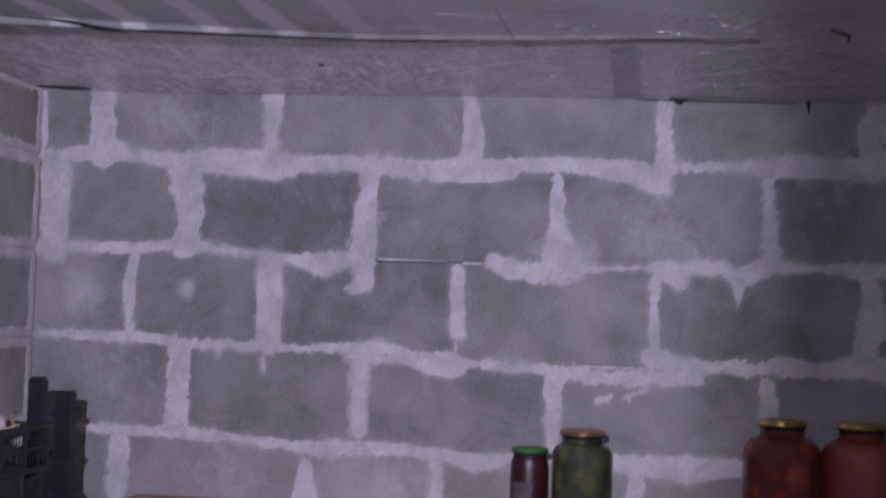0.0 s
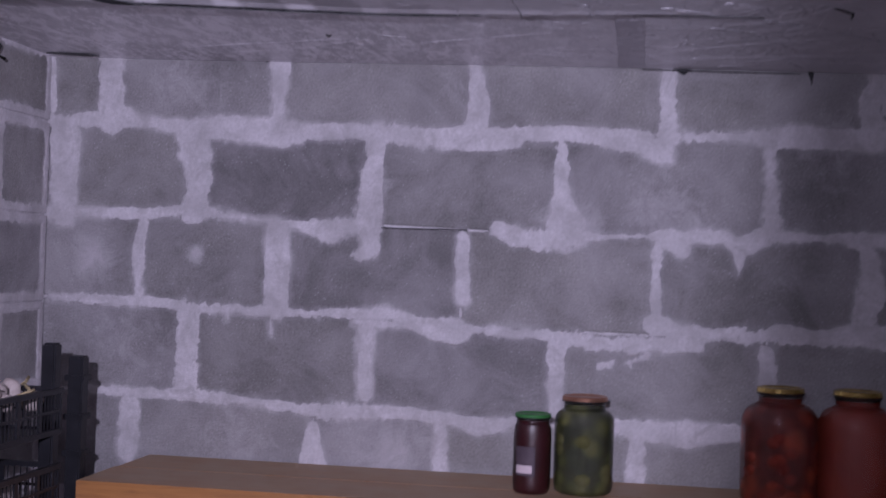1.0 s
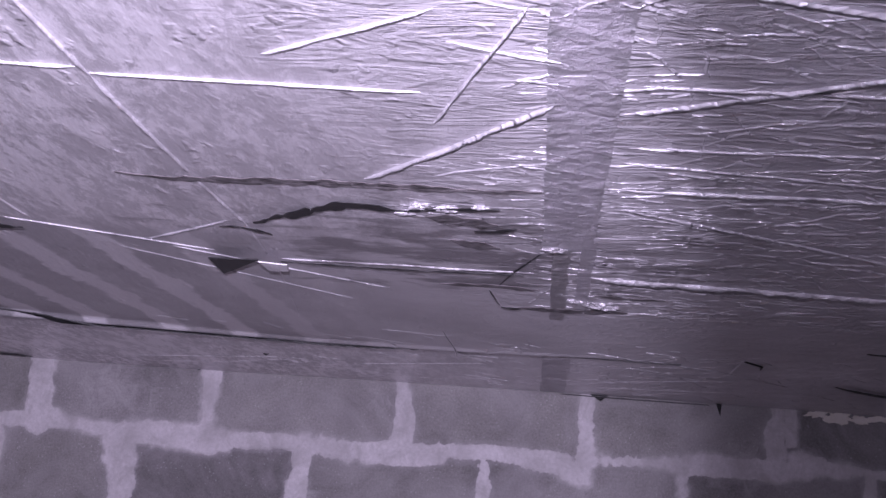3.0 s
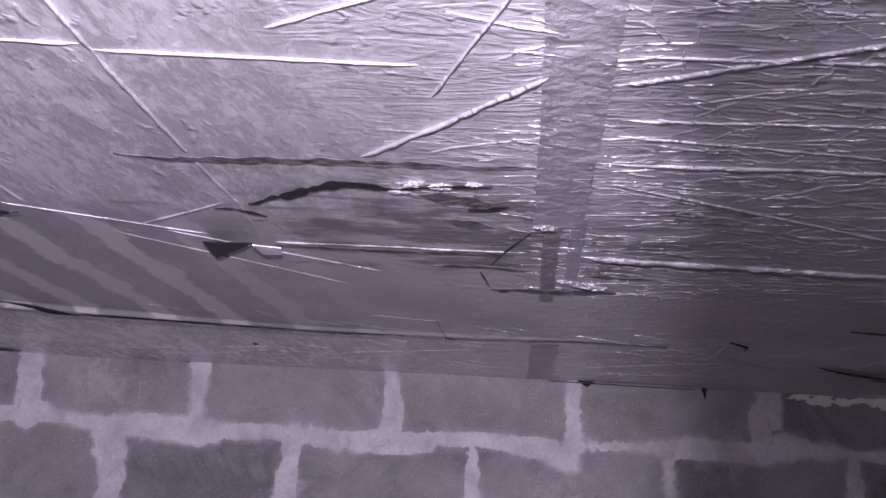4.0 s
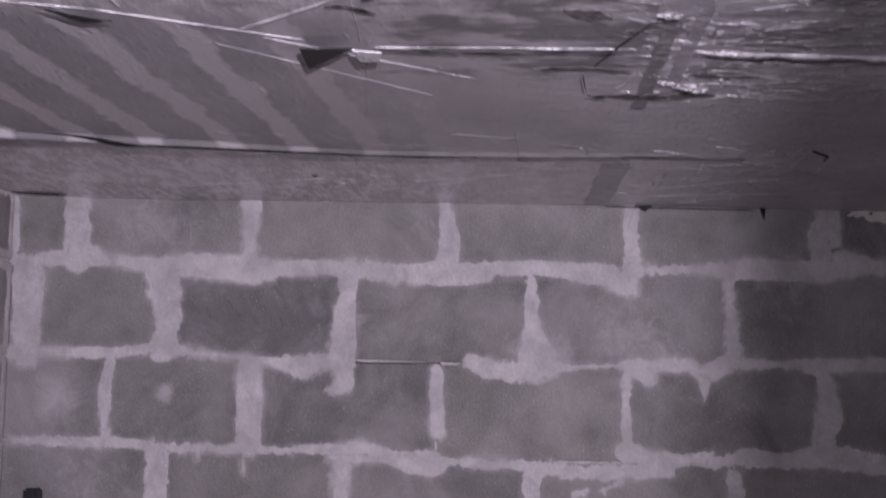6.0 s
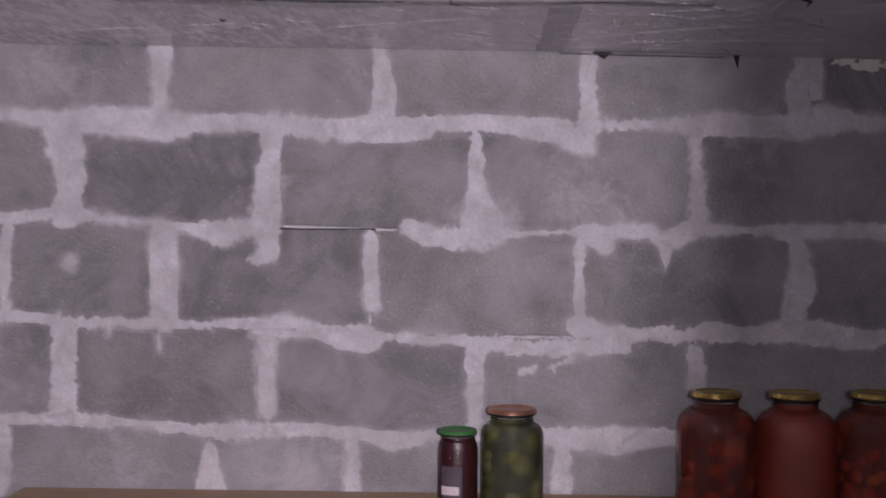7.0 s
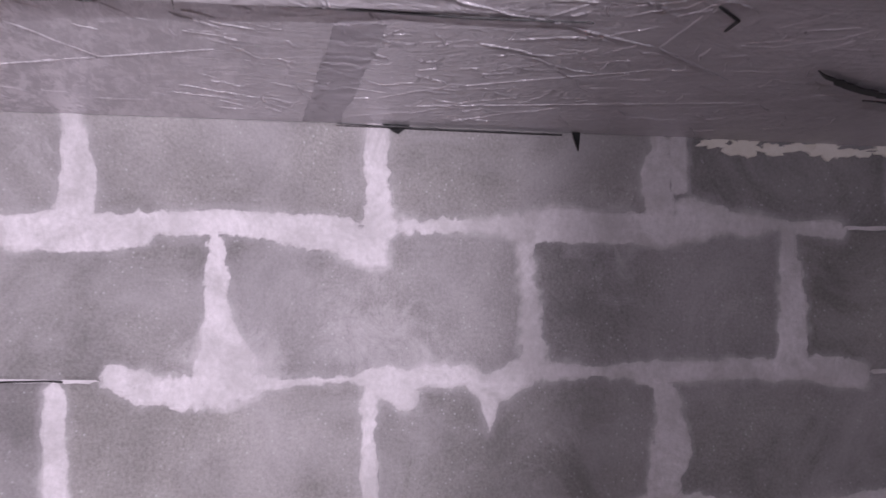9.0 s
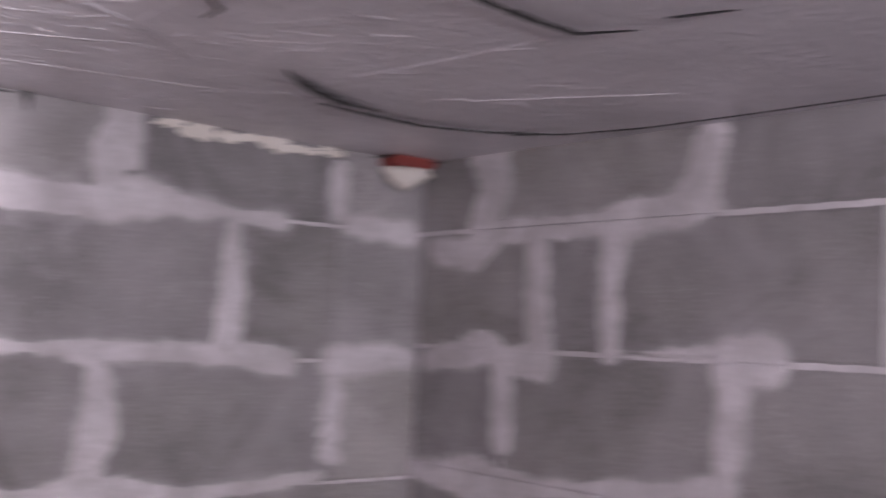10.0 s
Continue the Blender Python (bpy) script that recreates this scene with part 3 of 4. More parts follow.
smear(NORTH_RUNS, (0.542, 1.188, 0.007), (0.578, 1.205, 0.007))
# upright joints of course 4
smear(NORTH_RUNS, (-0.006, 1.233, 0.019), (-0.003, 1.099, 0.017))
smear(NORTH_RUNS, (0.395, 1.228, 0.020), (0.393, 1.081, 0.012))
smear(NORTH_RUNS, (0.810, 1.224, 0.013), (0.814, 1.148, 0.017))
smear(NORTH_RUNS, (1.188, 1.222, 0.016), (1.192, 1.123, 0.019))
smear(NORTH_RUNS, (-0.396, 1.242, 0.025), (-0.395, 1.159, 0.023), (-0.399, 1.099, 0.027))
# joint between courses 4/5
smear(NORTH_RUNS, (-0.611, 1.082, 0.010), (-0.484, 1.079, 0.009), (-0.396, 1.081, 0.014), (-0.259, 1.073, 0.010), (-0.150, 1.064, 0.010), (-0.089, 1.060, 0.017), (0.006, 1.062, 0.017), (0.077, 1.067, 0.012), (0.182, 1.056, 0.015), (0.240, 1.044, 0.018), (0.308, 1.057, 0.013))
smear(NORTH_RUNS, (-0.524, 1.048, 0.023), (-0.526, 0.952, 0.023))
smear(NORTH_RUNS, (-0.113, 1.024, 0.014), (-0.112, 0.943, 0.032))
smear(NORTH_RUNS, (0.159, 1.044, 0.014), (0.160, 0.941, 0.016))
smear(NORTH_RUNS, (0.300, 1.055, 0.012), (0.450, 1.056, 0.009), (0.560, 1.056, 0.020), (0.660, 1.052, 0.028), (0.750, 1.057, 0.017), (0.900, 1.054, 0.011), (1.300, 1.053, 0.012))
smear(NORTH_RUNS, (0.562, 1.040, 0.018), (0.558, 0.940, 0.021))
smear(NORTH_RUNS, (0.980, 1.040, 0.014), (0.980, 0.940, 0.018))
# the corner
smear(NORTH_RUNS, (1.362, 1.738, 0.014), (1.361, 1.668, 0.012))
smear(NORTH_RUNS, (1.393, 1.654, 0.016), (1.494, 1.650, 0.020))
smear(NORTH_RUNS, (1.370, 1.445, 0.024), (1.462, 1.456, 0.019), (1.528, 1.449, 0.011))
smear(NORTH_RUNS, (1.367, 1.411, 0.014), (1.368, 1.310, 0.018))
# side wall beside the corner
smear(EAST_RUNS, (2.177, 1.763, 0.044), (2.160, 1.715, 0.033), (2.195, 1.632, 0.029))
smear(EAST_RUNS, (2.293, 1.623, 0.021), (2.207, 1.616, 0.027), (2.143, 1.647, 0.020), (2.056, 1.647, 0.017), (1.943, 1.650, 0.016), (1.871, 1.653, 0.025), (1.786, 1.656, 0.020), (1.741, 1.660, 0.009))
smear(EAST_RUNS, (1.749, 1.754, 0.025), (1.769, 1.679, 0.027), (1.823, 1.658, 0.013))
smear(EAST_RUNS, (2.061, 1.636, 0.019), (2.063, 1.556, 0.025), (2.046, 1.477, 0.023))
smear(EAST_RUNS, (1.911, 1.637, 0.022), (1.917, 1.555, 0.018), (1.914, 1.482, 0.018))
smear(EAST_RUNS, (2.309, 1.451, 0.014), (2.171, 1.477, 0.025), (2.106, 1.459, 0.019), (2.045, 1.462, 0.029))
smear(EAST_RUNS, (1.914, 1.478, 0.005), (1.735, 1.486, 0.004))
smear(EAST_RUNS, (2.130, 1.450, 0.021), (2.123, 1.345, 0.023))
smear(EAST_RUNS, (1.709, 1.475, 0.031), (1.661, 1.477, 0.029))
smear(EAST_RUNS, (1.708, 1.449, 0.024), (1.717, 1.331, 0.016))
smear(EAST_RUNS, (2.487, 1.293, 0.021), (2.326, 1.283, 0.014), (2.171, 1.284, 0.035), (2.058, 1.285, 0.014), (1.885, 1.303, 0.013), (1.729, 1.326, 0.014))


def run_distance(gx, gz, runs):
    """How far each place lies outside the nearest run of mortar."""
    best = np.full(gx.shape, 1.0)
    for (xa, za, ra), (xb, zb, rb) in runs:
        d, t = seg_dist(gx, gz, xa, za, xb, zb)
        best = np.minimum(best, d - (ra + (rb - ra) * t))
    return best


def block(parent, place, x0, x1, low, high, seed, tone=1.0, runs=None, washes=(), step=0.0045, lift=0.0, joints=(1.0, 1.0)):
    """One cast block with uneven edges and mortar wiped over it; place(u, z, proud) puts wall coordinates into the room."""
    nu, nv = max(6, int((x1 - x0) / step)), max(6, int(0.19 / step))
    u, v = np.meshgrid(np.linspace(0, 1, nu + 1), np.linspace(0, 1, nv + 1))
    gx = x0 + (x1 - x0) * u
    zl, zh = low(gx), high(gx)
    gz = zl + (zh - zl) * v
    edge = np.minimum(np.minimum(gx - x0, x1 - gx), np.minimum(gz - zl, zh - gz))
    inside = [r for r in runs or () if min(r[0][0], r[1][0]) < x1 + 0.1 and max(r[0][0], r[1][0]) > x0 - 0.1]
    d = run_distance(gx, gz, inside) if runs else edge - 0.016
    d = d.ravel()
    flat_x, flat_z = gx.ravel(), gz.ravel()

    def ragged(x, z):
        amount = max(0.1, 0.75 + 1.6 * noise.noise((x * 7, z * 11, 2.0)))
        return 0.005 * fbm(x * 20, z * 20, seed * 0.1, 3) + amount * (0.005 * fbm(x * 60, z * 45, 3.0, 3) + 0.003 * noise.noise((x * 240, z * 120, 4.0)))

    jag = np.array([ragged(x, z) if abs(m) < 0.035 else 0.0 for x, z, m in zip(flat_x, flat_z, d)])
    s = np.clip(0.5 - (d + jag) / 0.036, 0, 1)
    coat = np.zeros_like(d)
    for wx, wz, wr, amount in washes:
        coat = np.maximum(coat, amount * np.exp(-((np.hypot(flat_x - wx, flat_z - wz) / wr) ** 2)))
    # blocks meet under the mortar, and keep an open, uneven joint elsewhere
    meet = np.where(s > 0.42, 0.002, -0.0015 * np.abs(np.sin(flat_x * 61 + seed) * np.sin(flat_z * 47 + seed)))
    flat_x = flat_x + meet * (joints[1] * (u.ravel() == 1) - joints[0] * (u.ravel() == 0))
    flat_z = flat_z + meet * ((v.ravel() == 1).astype(float) - (v.ravel() == 0))
    e = edge.ravel()
    proud = lift + np.where((e > 0.004) | (s > 0.5), 0.0024, np.where(e > 0.0005, 0.0012, 0.0002)) + 0.0022 * np.clip((s - 0.46) / 0.12, 0, 1)
    verts = [place(x, z, p) for x, z, p in zip(flat_x.tolist(), flat_z.tolist(), proud.tolist())]
    idx = np.arange(len(verts)).reshape(nv + 1, nu + 1)
    faces = np.stack([idx[:-1, :-1], idx[:-1, 1:], idx[1:, 1:], idx[1:, :-1]], -1).reshape(-1, 4).tolist()
    # sides, back into the wall
    rim = [*idx[0], *idx[1:, -1], *idx[-1, -2::-1], *idx[-2:0:-1, 0]]
    n, first = len(rim), len(verts)
    verts += [place(flat_x[k], flat_z[k], -0.01) for k in rim]
    faces += [(int(rim[(k + 1) % n]), int(rim[k]), first + k, first + (k + 1) % n) for k in range(n)]
    me = bpy.data.meshes.new("block")
    me.from_pydata(verts, [], faces)
    me.materials.append(BLOCK)
    for key, values in (("smear", np.r_[s, np.full(n, 0.6)]), ("wash", np.r_[coat, np.zeros(n)]), ("tone", np.full(first + n, tone))):
        me.attributes.new(key, "FLOAT", "POINT").data.foreach_set("value", values.astype(np.float32))
    ob = new("block", me)
    ob.parent = parent
    return ob


def level(*knots):
    """A bed joint's height along the wall, from (place, height) knots."""
    xs, zs = zip(*knots)
    return lambda x: np.interp(x, xs, zs)


def above(line, gap=0.002):
    return lambda x: line(x) + gap


def below(line, gap=0.002):
    return lambda x: line(x) - gap


def north(u, z, proud):
    return (u, WALL_Y - proud, z)


def west(u, z, proud):
    return (LEFT_X + proud, u, z)


def east(u, z, proud):
    return (RIGHT_X - proud, u, z)


TOP = level((-0.735, 1.818), (1.52, 1.773))
BEDS = [
    TOP, level((-0.735, 1.668), (-0.2, 1.651), (0.2, 1.644), (0.6, 1.650), (1.52, 1.650)), level((-0.735, 1.467), (-0.25, 1.462), (0.25, 1.448), (0.6, 1.446), (1.52, 1.445)),
    level((-0.735, 1.281), (-0.2, 1.266), (0.2, 1.246), (0.6, 1.246), (1.52, 1.268)), level((-0.735, 1.084), (0.0, 1.062), (0.3, 1.055), (1.52, 1.05)), level((-0.735, 0.87), (1.52, 0.86)),
]
HEADS = [
    (-0.735, -0.590, -0.210, 0.213, 0.606, 1.002, 1.366, 1.52), (-0.735, -0.392, 0.002, 0.396, 0.811, 1.190, 1.366, 1.52), (-0.735, -0.511, -0.204, 0.194, 0.593, 1.003, 1.366, 1.52),
    (-0.735, -0.396, -0.004, 0.394, 0.811, 1.190, 1.366, 1.52), (-0.735, -0.525, -0.113, 0.160, 0.560, 0.980, 1.366, 1.52),
]
seed = 11.0
# darker and paler castings among the blocks, by course and place in it; corner ones (6) are paler to put their brighter
# light into the tone
TONES = {(0, 5): 0.80, (1, 0): 0.88, (1, 1): 0.68, (1, 2): 0.92, (1, 3): 1.04, (1, 5): 0.78, (2, 1): 0.86, (2, 2): 0.80, (2, 4): 0.84, (2, 5): 0.95, (3, 0): 1.10, (3, 1): 0.82, (3, 2): 0.92, (4, 2): 1.2, (0, 1): 1.12, (0, 6): 1.2, (1, 6): 1.2, (2, 6): 1.1}
for n_row, heads in enumerate(HEADS):
    for n_col, (x0, x1) in enumerate(zip(heads, heads[1:])):
        seed += 3.7
        block(wall_north, north, x0 + (0.002 if n_col != 6 else 0.0), x1 - (0.002 if n_col < 5 else 0.0), above(BEDS[n_row + 1]), below(BEDS[n_row]), seed, TONES.get((n_row, n_col), 1.0), NORTH_RUNS, WASHES, lift=0.004 if n_col == 6 else 0.0, joints=(float(n_col < 6), float(n_col < 5)))
for k in range(4):
    for x in np.arange(-0.7 + 0.2 * (k % 2), 1.2, 0.40):
        seed += 3.7
        block(wall_north, north, x, min(x + 0.39, 1.47), level((0, 0.655 - 0.2 * k)), level((0, 0.847 - 0.2 * k)), seed, step=0.02)
# side walls: height of the bed below, of the bed above, ends of the blocks along the wall
EAST = [
    (1.652, 1.772, (2.345, 2.165, 1.755, 1.36, 0.96)), (1.475, 1.650, (2.345, 2.057, 1.914, 1.51, 1.11)), (1.295, 1.473, (2.345, 2.127, 1.713, 1.31, 0.91)), (1.10, 1.293, (2.345, 1.945, 1.515, 1.115)),
]
for z0, z1, ends in EAST:
    for u1, u0 in zip(ends, ends[1:]):
        seed += 3.7
        block(wall_east, east, u0 + 0.002, u1 - 0.002, level((0, z0 + 0.002)), level((0, z1 - 0.002)), seed, 0.95, EAST_RUNS if u0 > 1.3 else None)
WEST = [(1.668, 1.816, (2.345, 1.97, 1.57)), (1.462, 1.660, (2.345, 2.14, 1.74, 1.34)), (1.272, 1.456, (2.345, 1.94, 1.54)), (1.085, 1.268, (2.345, 2.16, 1.76, 1.36)), (0.885, 1.08, (2.345, 1.96, 1.56))]
for z0, z1, ends in WEST:
    for u1, u0 in zip(ends, ends[1:]):
        seed += 3.7
        block(wall_west, west, u0 + 0.002, u1 - 0.002, level((0, z0 + 0.002)), level((0, z1 - 0.002)), seed, step=0.006)


lumps = []


def mortar_lump(outline, proud=0.0032, parent=wall_north, place=north, material=None):
    """Mortar squeezed over a face, as a thin lump with a rounded rim."""
    lumps.append(proud)
    proud += 0.00015 * (len(lumps) % 9)
    n = len(outline)
    cx, cz = sum(p[0] for p in outline) / n, sum(p[1] for p in outline) / n
    bm = bmesh.new()
    rings = []
    for s, d in ((1.0, 0.0016), (0.94, proud * 0.9), (0.8, proud)):
        rings.append([bm.verts.new(place(cx + (x - cx) * s, cz + (z - cz) * s, d)) for x, z in outline])
    for a, b in zip(rings, rings[1:]):
        for k in range(n):
            bm.faces.new((a[k], a[(k + 1) % n], b[(k + 1) % n], b[k]))
    mid = bm.verts.new(place(cx, cz, proud))
    for k in range(n):
        bm.faces.new((rings[-1][k], rings[-1][(k + 1) % n], mid))
    return part("mortar_lump", bm, material or MORTAR, parent)


def blot(cx, cz, w, h, sd, rag=0.35, n=36):
    pts = []
    for k in range(n):
        a = 2 * math.pi * k / n
        r = min(1.5, max(0.5, 1 + rag * fbm(math.cos(a) * 1.6, math.sin(a) * 1.6, sd, 3)))
        pts.append((cx + w / 2 * r * math.cos(a), cz + h / 2 * r * math.sin(a)))
    return pts


bm = bmesh.new()
pts = [(0.015 + 0.021 * k, 1.4495 + 0.0016 * noise.noise((k * 0.6, 3.0, 0.0))) for k in range(10)]
tube(bm, [(x, WALL_Y - 0.0030, z) for x, z in pts], 0.0013, 5)
part("crack", bm, BLACK_FILM, wall_north, "open hairline crack in the joint")
# plaster chips along the wall top
for k in range(7):
    mortar_lump(blot(1.085 + 0.043 * k, 1.769 - 0.003 * (k % 3) - 0.0009 * k, 0.050, 0.014 + 0.014 * (k % 3 == 1), 13.0 + k, 0.8), 0.005, material=FOAM)


# ---- tapes, tears, shade strips and shards on the film ----
def strip(name, x0, x1, y0, y1, material, drop, parent, label, sd):
    """A tape pressed on the film, following its shape."""
    bm = bmesh.new()
    rows = []
    n = max(4, int((y1 - y0) / 0.012))
    for k in range(n + 1):
        y = y0 + (y1 - y0) * k / n
        w = 0.004 * noise.noise((y * 9, sd, 0))
        cols = []
        for i in range(6):
            x = x0 + (x1 - x0) * i / 5 + (w if i in (0, 5) else 0)
            cols.append(bm.verts.new((x, y, on_sheet(x, y, drop + 0.0012 * noise.noise((x * 45, y * 45, sd))))))
        rows.append(cols)
    for a, b in zip(rows, rows[1:]):
        for i in range(5):
            bm.faces.new((a[i], b[i], b[i + 1], a[i + 1]))
    bmesh.ops.solidify(bm, geom=list(bm.faces), thickness=-0.0008)
    return part(name, bm, material, parent, label, True)


strip("tape", 0.502, 0.557, 0.30, 1.06, TAPE, 0.0008, foil, "dull foil tape over the seam", 1.0)
strip("tape", 0.545, 0.562, 1.02, 1.42, TAPE, 0.0010, foil, "narrow crumpled tape end", 4.0)
strip("tape", 0.506, 0.556, 1.86, 2.335, TAPE, 0.0008, foil, "dull foil tape over the seam", 2.0)

# shade in the gap behind the hem, put in as a black strip
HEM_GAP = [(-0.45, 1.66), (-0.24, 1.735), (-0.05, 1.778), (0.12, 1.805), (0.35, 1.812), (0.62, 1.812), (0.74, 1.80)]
patch_on_sheet("tear_or_shade", ribbon(HEM_GAP, 0.010, 77.0, 0.25), BLACK_FILM, 0.004, foil, "black strip standing in for shade in the gap behind the hem")
TEARS = [
    ([(0.085, 0.848), (0.138, 0.862), (0.30, 0.846), (0.445, 0.845), (0.50, 0.838)], 0.019, DIRT, "dirty worn line in the film"),
    ([(0.185, 1.012), (0.22, 0.982), (0.302, 0.915), (0.345, 0.922), (0.378, 0.92)], 0.018, BLACK_FILM, "black torn gap in the film"),
    ([(0.141, 1.039), (0.165, 1.035), (0.182, 1.05), (0.196, 1.062)], 0.013, BLACK_FILM, ""), ([(0.372, 0.918), (0.42, 0.905), (0.459, 0.900)], 0.007, BLACK_FILM, ""),
    ([(0.178, 1.197), (0.30, 1.20), (0.367, 1.194), (0.48, 1.186)], 0.005, BLACK_FILM, ""), ([(0.38, 0.950), (0.42, 0.962), (0.455, 0.972)], 0.030, DIRT, ""),
    ([(0.43, 0.985), (0.452, 0.982), (0.475, 0.968)], 0.008, BLACK_FILM, ""), ([(0.40, 1.04), (0.43, 1.06), (0.455, 1.07)], 0.035, DIRT, "dirty smudge on the film"),
    ([(0.435, 1.28), (0.441, 1.33), (0.446, 1.37)], 0.016, BLACK_FILM, ""), ([(0.448, 1.385), (0.462, 1.39), (0.474, 1.385)], 0.022, BLACK_FILM, ""),
    ([(0.37, 1.275), (0.44, 1.268), (0.50, 1.28)], 0.016, DIRT, ""), ([(0.47, 1.40), (0.54, 1.405), (0.62, 1.39)], 0.024, DIRT, "dirty smudge on the film"), ([(0.57, 1.29), (0.62, 1.30), (0.66, 1.295)], 0.012, DIRT, ""),
    ([(0.352, 1.60), (0.362, 1.80)], 0.003, BLACK_FILM, ""), ([(-0.174, 1.03), (-0.14, 1.075), (-0.105, 1.085)], 0.020, BLACK_FILM, "black torn gap in the film"),
]
for k, (line, width, stuff, text) in enumerate(TEARS):
    patch_on_sheet("smudge" if stuff is DIRT else "tear_or_shade", ribbon(line, width, 3.3 * k, 0.5 if stuff is DIRT else 0.75), stuff, 0.0016 if stuff is DIRT else 0.0030 + 0.0003 * k, foil, text, 0.0008)
strip("residue", 0.514, 0.534, 1.06, 1.47, RESIDUE, 0.0012, foil, "grey glue residue where the tape came off", 3.0)
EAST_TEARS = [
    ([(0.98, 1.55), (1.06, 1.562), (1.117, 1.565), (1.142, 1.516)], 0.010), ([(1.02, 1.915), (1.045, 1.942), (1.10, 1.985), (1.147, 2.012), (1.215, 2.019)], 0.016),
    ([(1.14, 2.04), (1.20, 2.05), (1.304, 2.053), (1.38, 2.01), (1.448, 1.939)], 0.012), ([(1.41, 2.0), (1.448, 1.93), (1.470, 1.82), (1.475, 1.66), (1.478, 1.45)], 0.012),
    # first strip here: black in place of the shadow gap along the wall top
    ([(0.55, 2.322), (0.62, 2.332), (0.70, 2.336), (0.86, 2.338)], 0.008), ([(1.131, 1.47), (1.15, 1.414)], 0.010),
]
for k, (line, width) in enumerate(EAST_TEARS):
    patch_on_sheet("tear_or_shade", ribbon(line, width, 50 + 3.3 * k), BLACK_FILM, 0.006, foil)
patch_on_sheet("flap", [(0.092, 1.176), (0.156, 1.171), (0.125, 1.215), (0.09, 1.262)], BLACK_FILM, 0.010, foil, "black triangular flap of film hanging loose")
patch_on_sheet("flap", [(0.156, 1.172), (0.19, 1.18), (0.185, 1.215), (0.16, 1.22)], TAPE, 0.012, foil, "bright turned-over scrap of foil")


def stray(name, pts, r, material, parent, label=""):
    bm = bmesh.new()
    tube(bm, pts, r, 6)
    return part(name, bm, material, parent, label, True)


# crumpled foil knots beside the tape
def knot(x, y, size, sd):
    bm = bmesh.new()
    bmesh.ops.create_icosphere(bm, subdivisions=3, radius=size)
    for v in bm.verts:
        v.co *= 1 + 0.9 * noise.noise(v.co * (2.6 / size) + Vector((sd, 0, 0)))
        v.co = Vector((1.15 * v.co.x, 0.55 * v.co.y + 0.25 * v.co.x * math.sin(sd), 0.32 * v.co.z))
    bmesh.ops.translate(bm, vec=(x, y, on_sheet(x, y, 0.002)), verts=bm.verts)
    return part("knot", bm, FOIL, foil, "crumpled knot of foil")


for x, y, size, sd in ((0.515, 1.055, 0.010, 1.0), (0.575, 1.345, 0.014, 2.0), (0.592, 1.362, 0.010, 3.0), (0.378, 0.905, 0.010, 4.0), (0.362, 0.935, 0.008, 5.0), (0.405, 0.912, 0.009, 6.0), (0.44, 0.90, 0.007, 7.0), (0.548, 1.33, 0.009, 8.0)):
    knot(x, y, size, sd)
stray("thread", [(0.44, 1.30, 1.788), (0.47, 1.18, 1.786), (0.513, 1.05, 1.788)], 0.0015, BLACK_FILM, foil)
stray("thread", [(-0.04, 2.03, 1.803), (-0.025, 2.045, 1.795), (-0.005, 2.035, 1.803)], 0.003, BLACK_FILM, foil, "black staple end")
stray("thread", [(0.835, 1.735, 1.776), (0.868, 1.77, 1.774), (0.872, 1.81, 1.776)], 0.0018, BLACK_FILM, foil)
bm = bmesh.new()
tube(bm, [(-0.733, 2.085, 1.803), (-0.715, 2.09, 1.80), (-0.712, 2.095, 1.785), (-0.722, 2.10, 1.768), (-0.708, 2.11, 1.760)], 0.004, 8)
tagged(part("cable_stub", bm, BLACK_FILM, None, "", True), "short black cable end hooked on the side wall", "cable")
patch_on_sheet("tear_or_shade", ribbon([(-0.715, 2.29), (-0.66, 2.30), (-0.60, 2.305)], 0.022, 91.0), BLACK_FILM, 0.003, foil)
# shards of black film that hang over the wall top
for x, w, tip in ((0.88, 0.014, 1.752), (0.63, 0.05, 1.772), (-0.24, 0.03, 1.795), (-0.31, 0.02, 1.798)):
    top = on_sheet(x, 2.338, -0.004)
    bm = bmesh.new()
    a = [bm.verts.new((x - w / 2, 2.341, top)), bm.verts.new((x + w / 2, 2.341, top)), bm.verts.new((x + 0.003, 2.339, tip))]
    bm.faces.new(a)
    bmesh.ops.solidify(bm, geom=list(bm.faces), thickness=0.001)
    part("shard", bm, BLACK_FILM, foil)

# corner: red painted edge behind the torn film, with a lump of plaster under it
bm = bmesh.new()
box(bm, 1.432, 1.508, 2.298, 2.344, 1.750, 1.768, 0.003)
tagged(part("corner_batten", bm, RED), "short red painted batten end in the wall corner", "batten")
bm = bmesh.new()
bmesh.ops.create_icosphere(bm, subdivisions=3, radius=1.0)
for v in bm.verts:
    v.co *= 1 + 0.35 * noise.noise(v.co * 2.1)
    v.co = Vector((1.468 + 0.036 * v.co.x * (1 + 0.8 * v.co.z) + 0.006 * v.co.z, 2.320 + 0.020 * v.co.y, 1.735 + 0.022 * v.co.z))
tagged(part("plaster_lump", bm, FOAM, None, "", True), "off-white lump of plaster below the red batten", "plaster lump")
patch_on_sheet("tear_or_shade", [(1.42, 2.31), (1.515, 2.295), (1.517, 2.345), (1.42, 2.345)], BLACK_FILM, 0.004, foil)


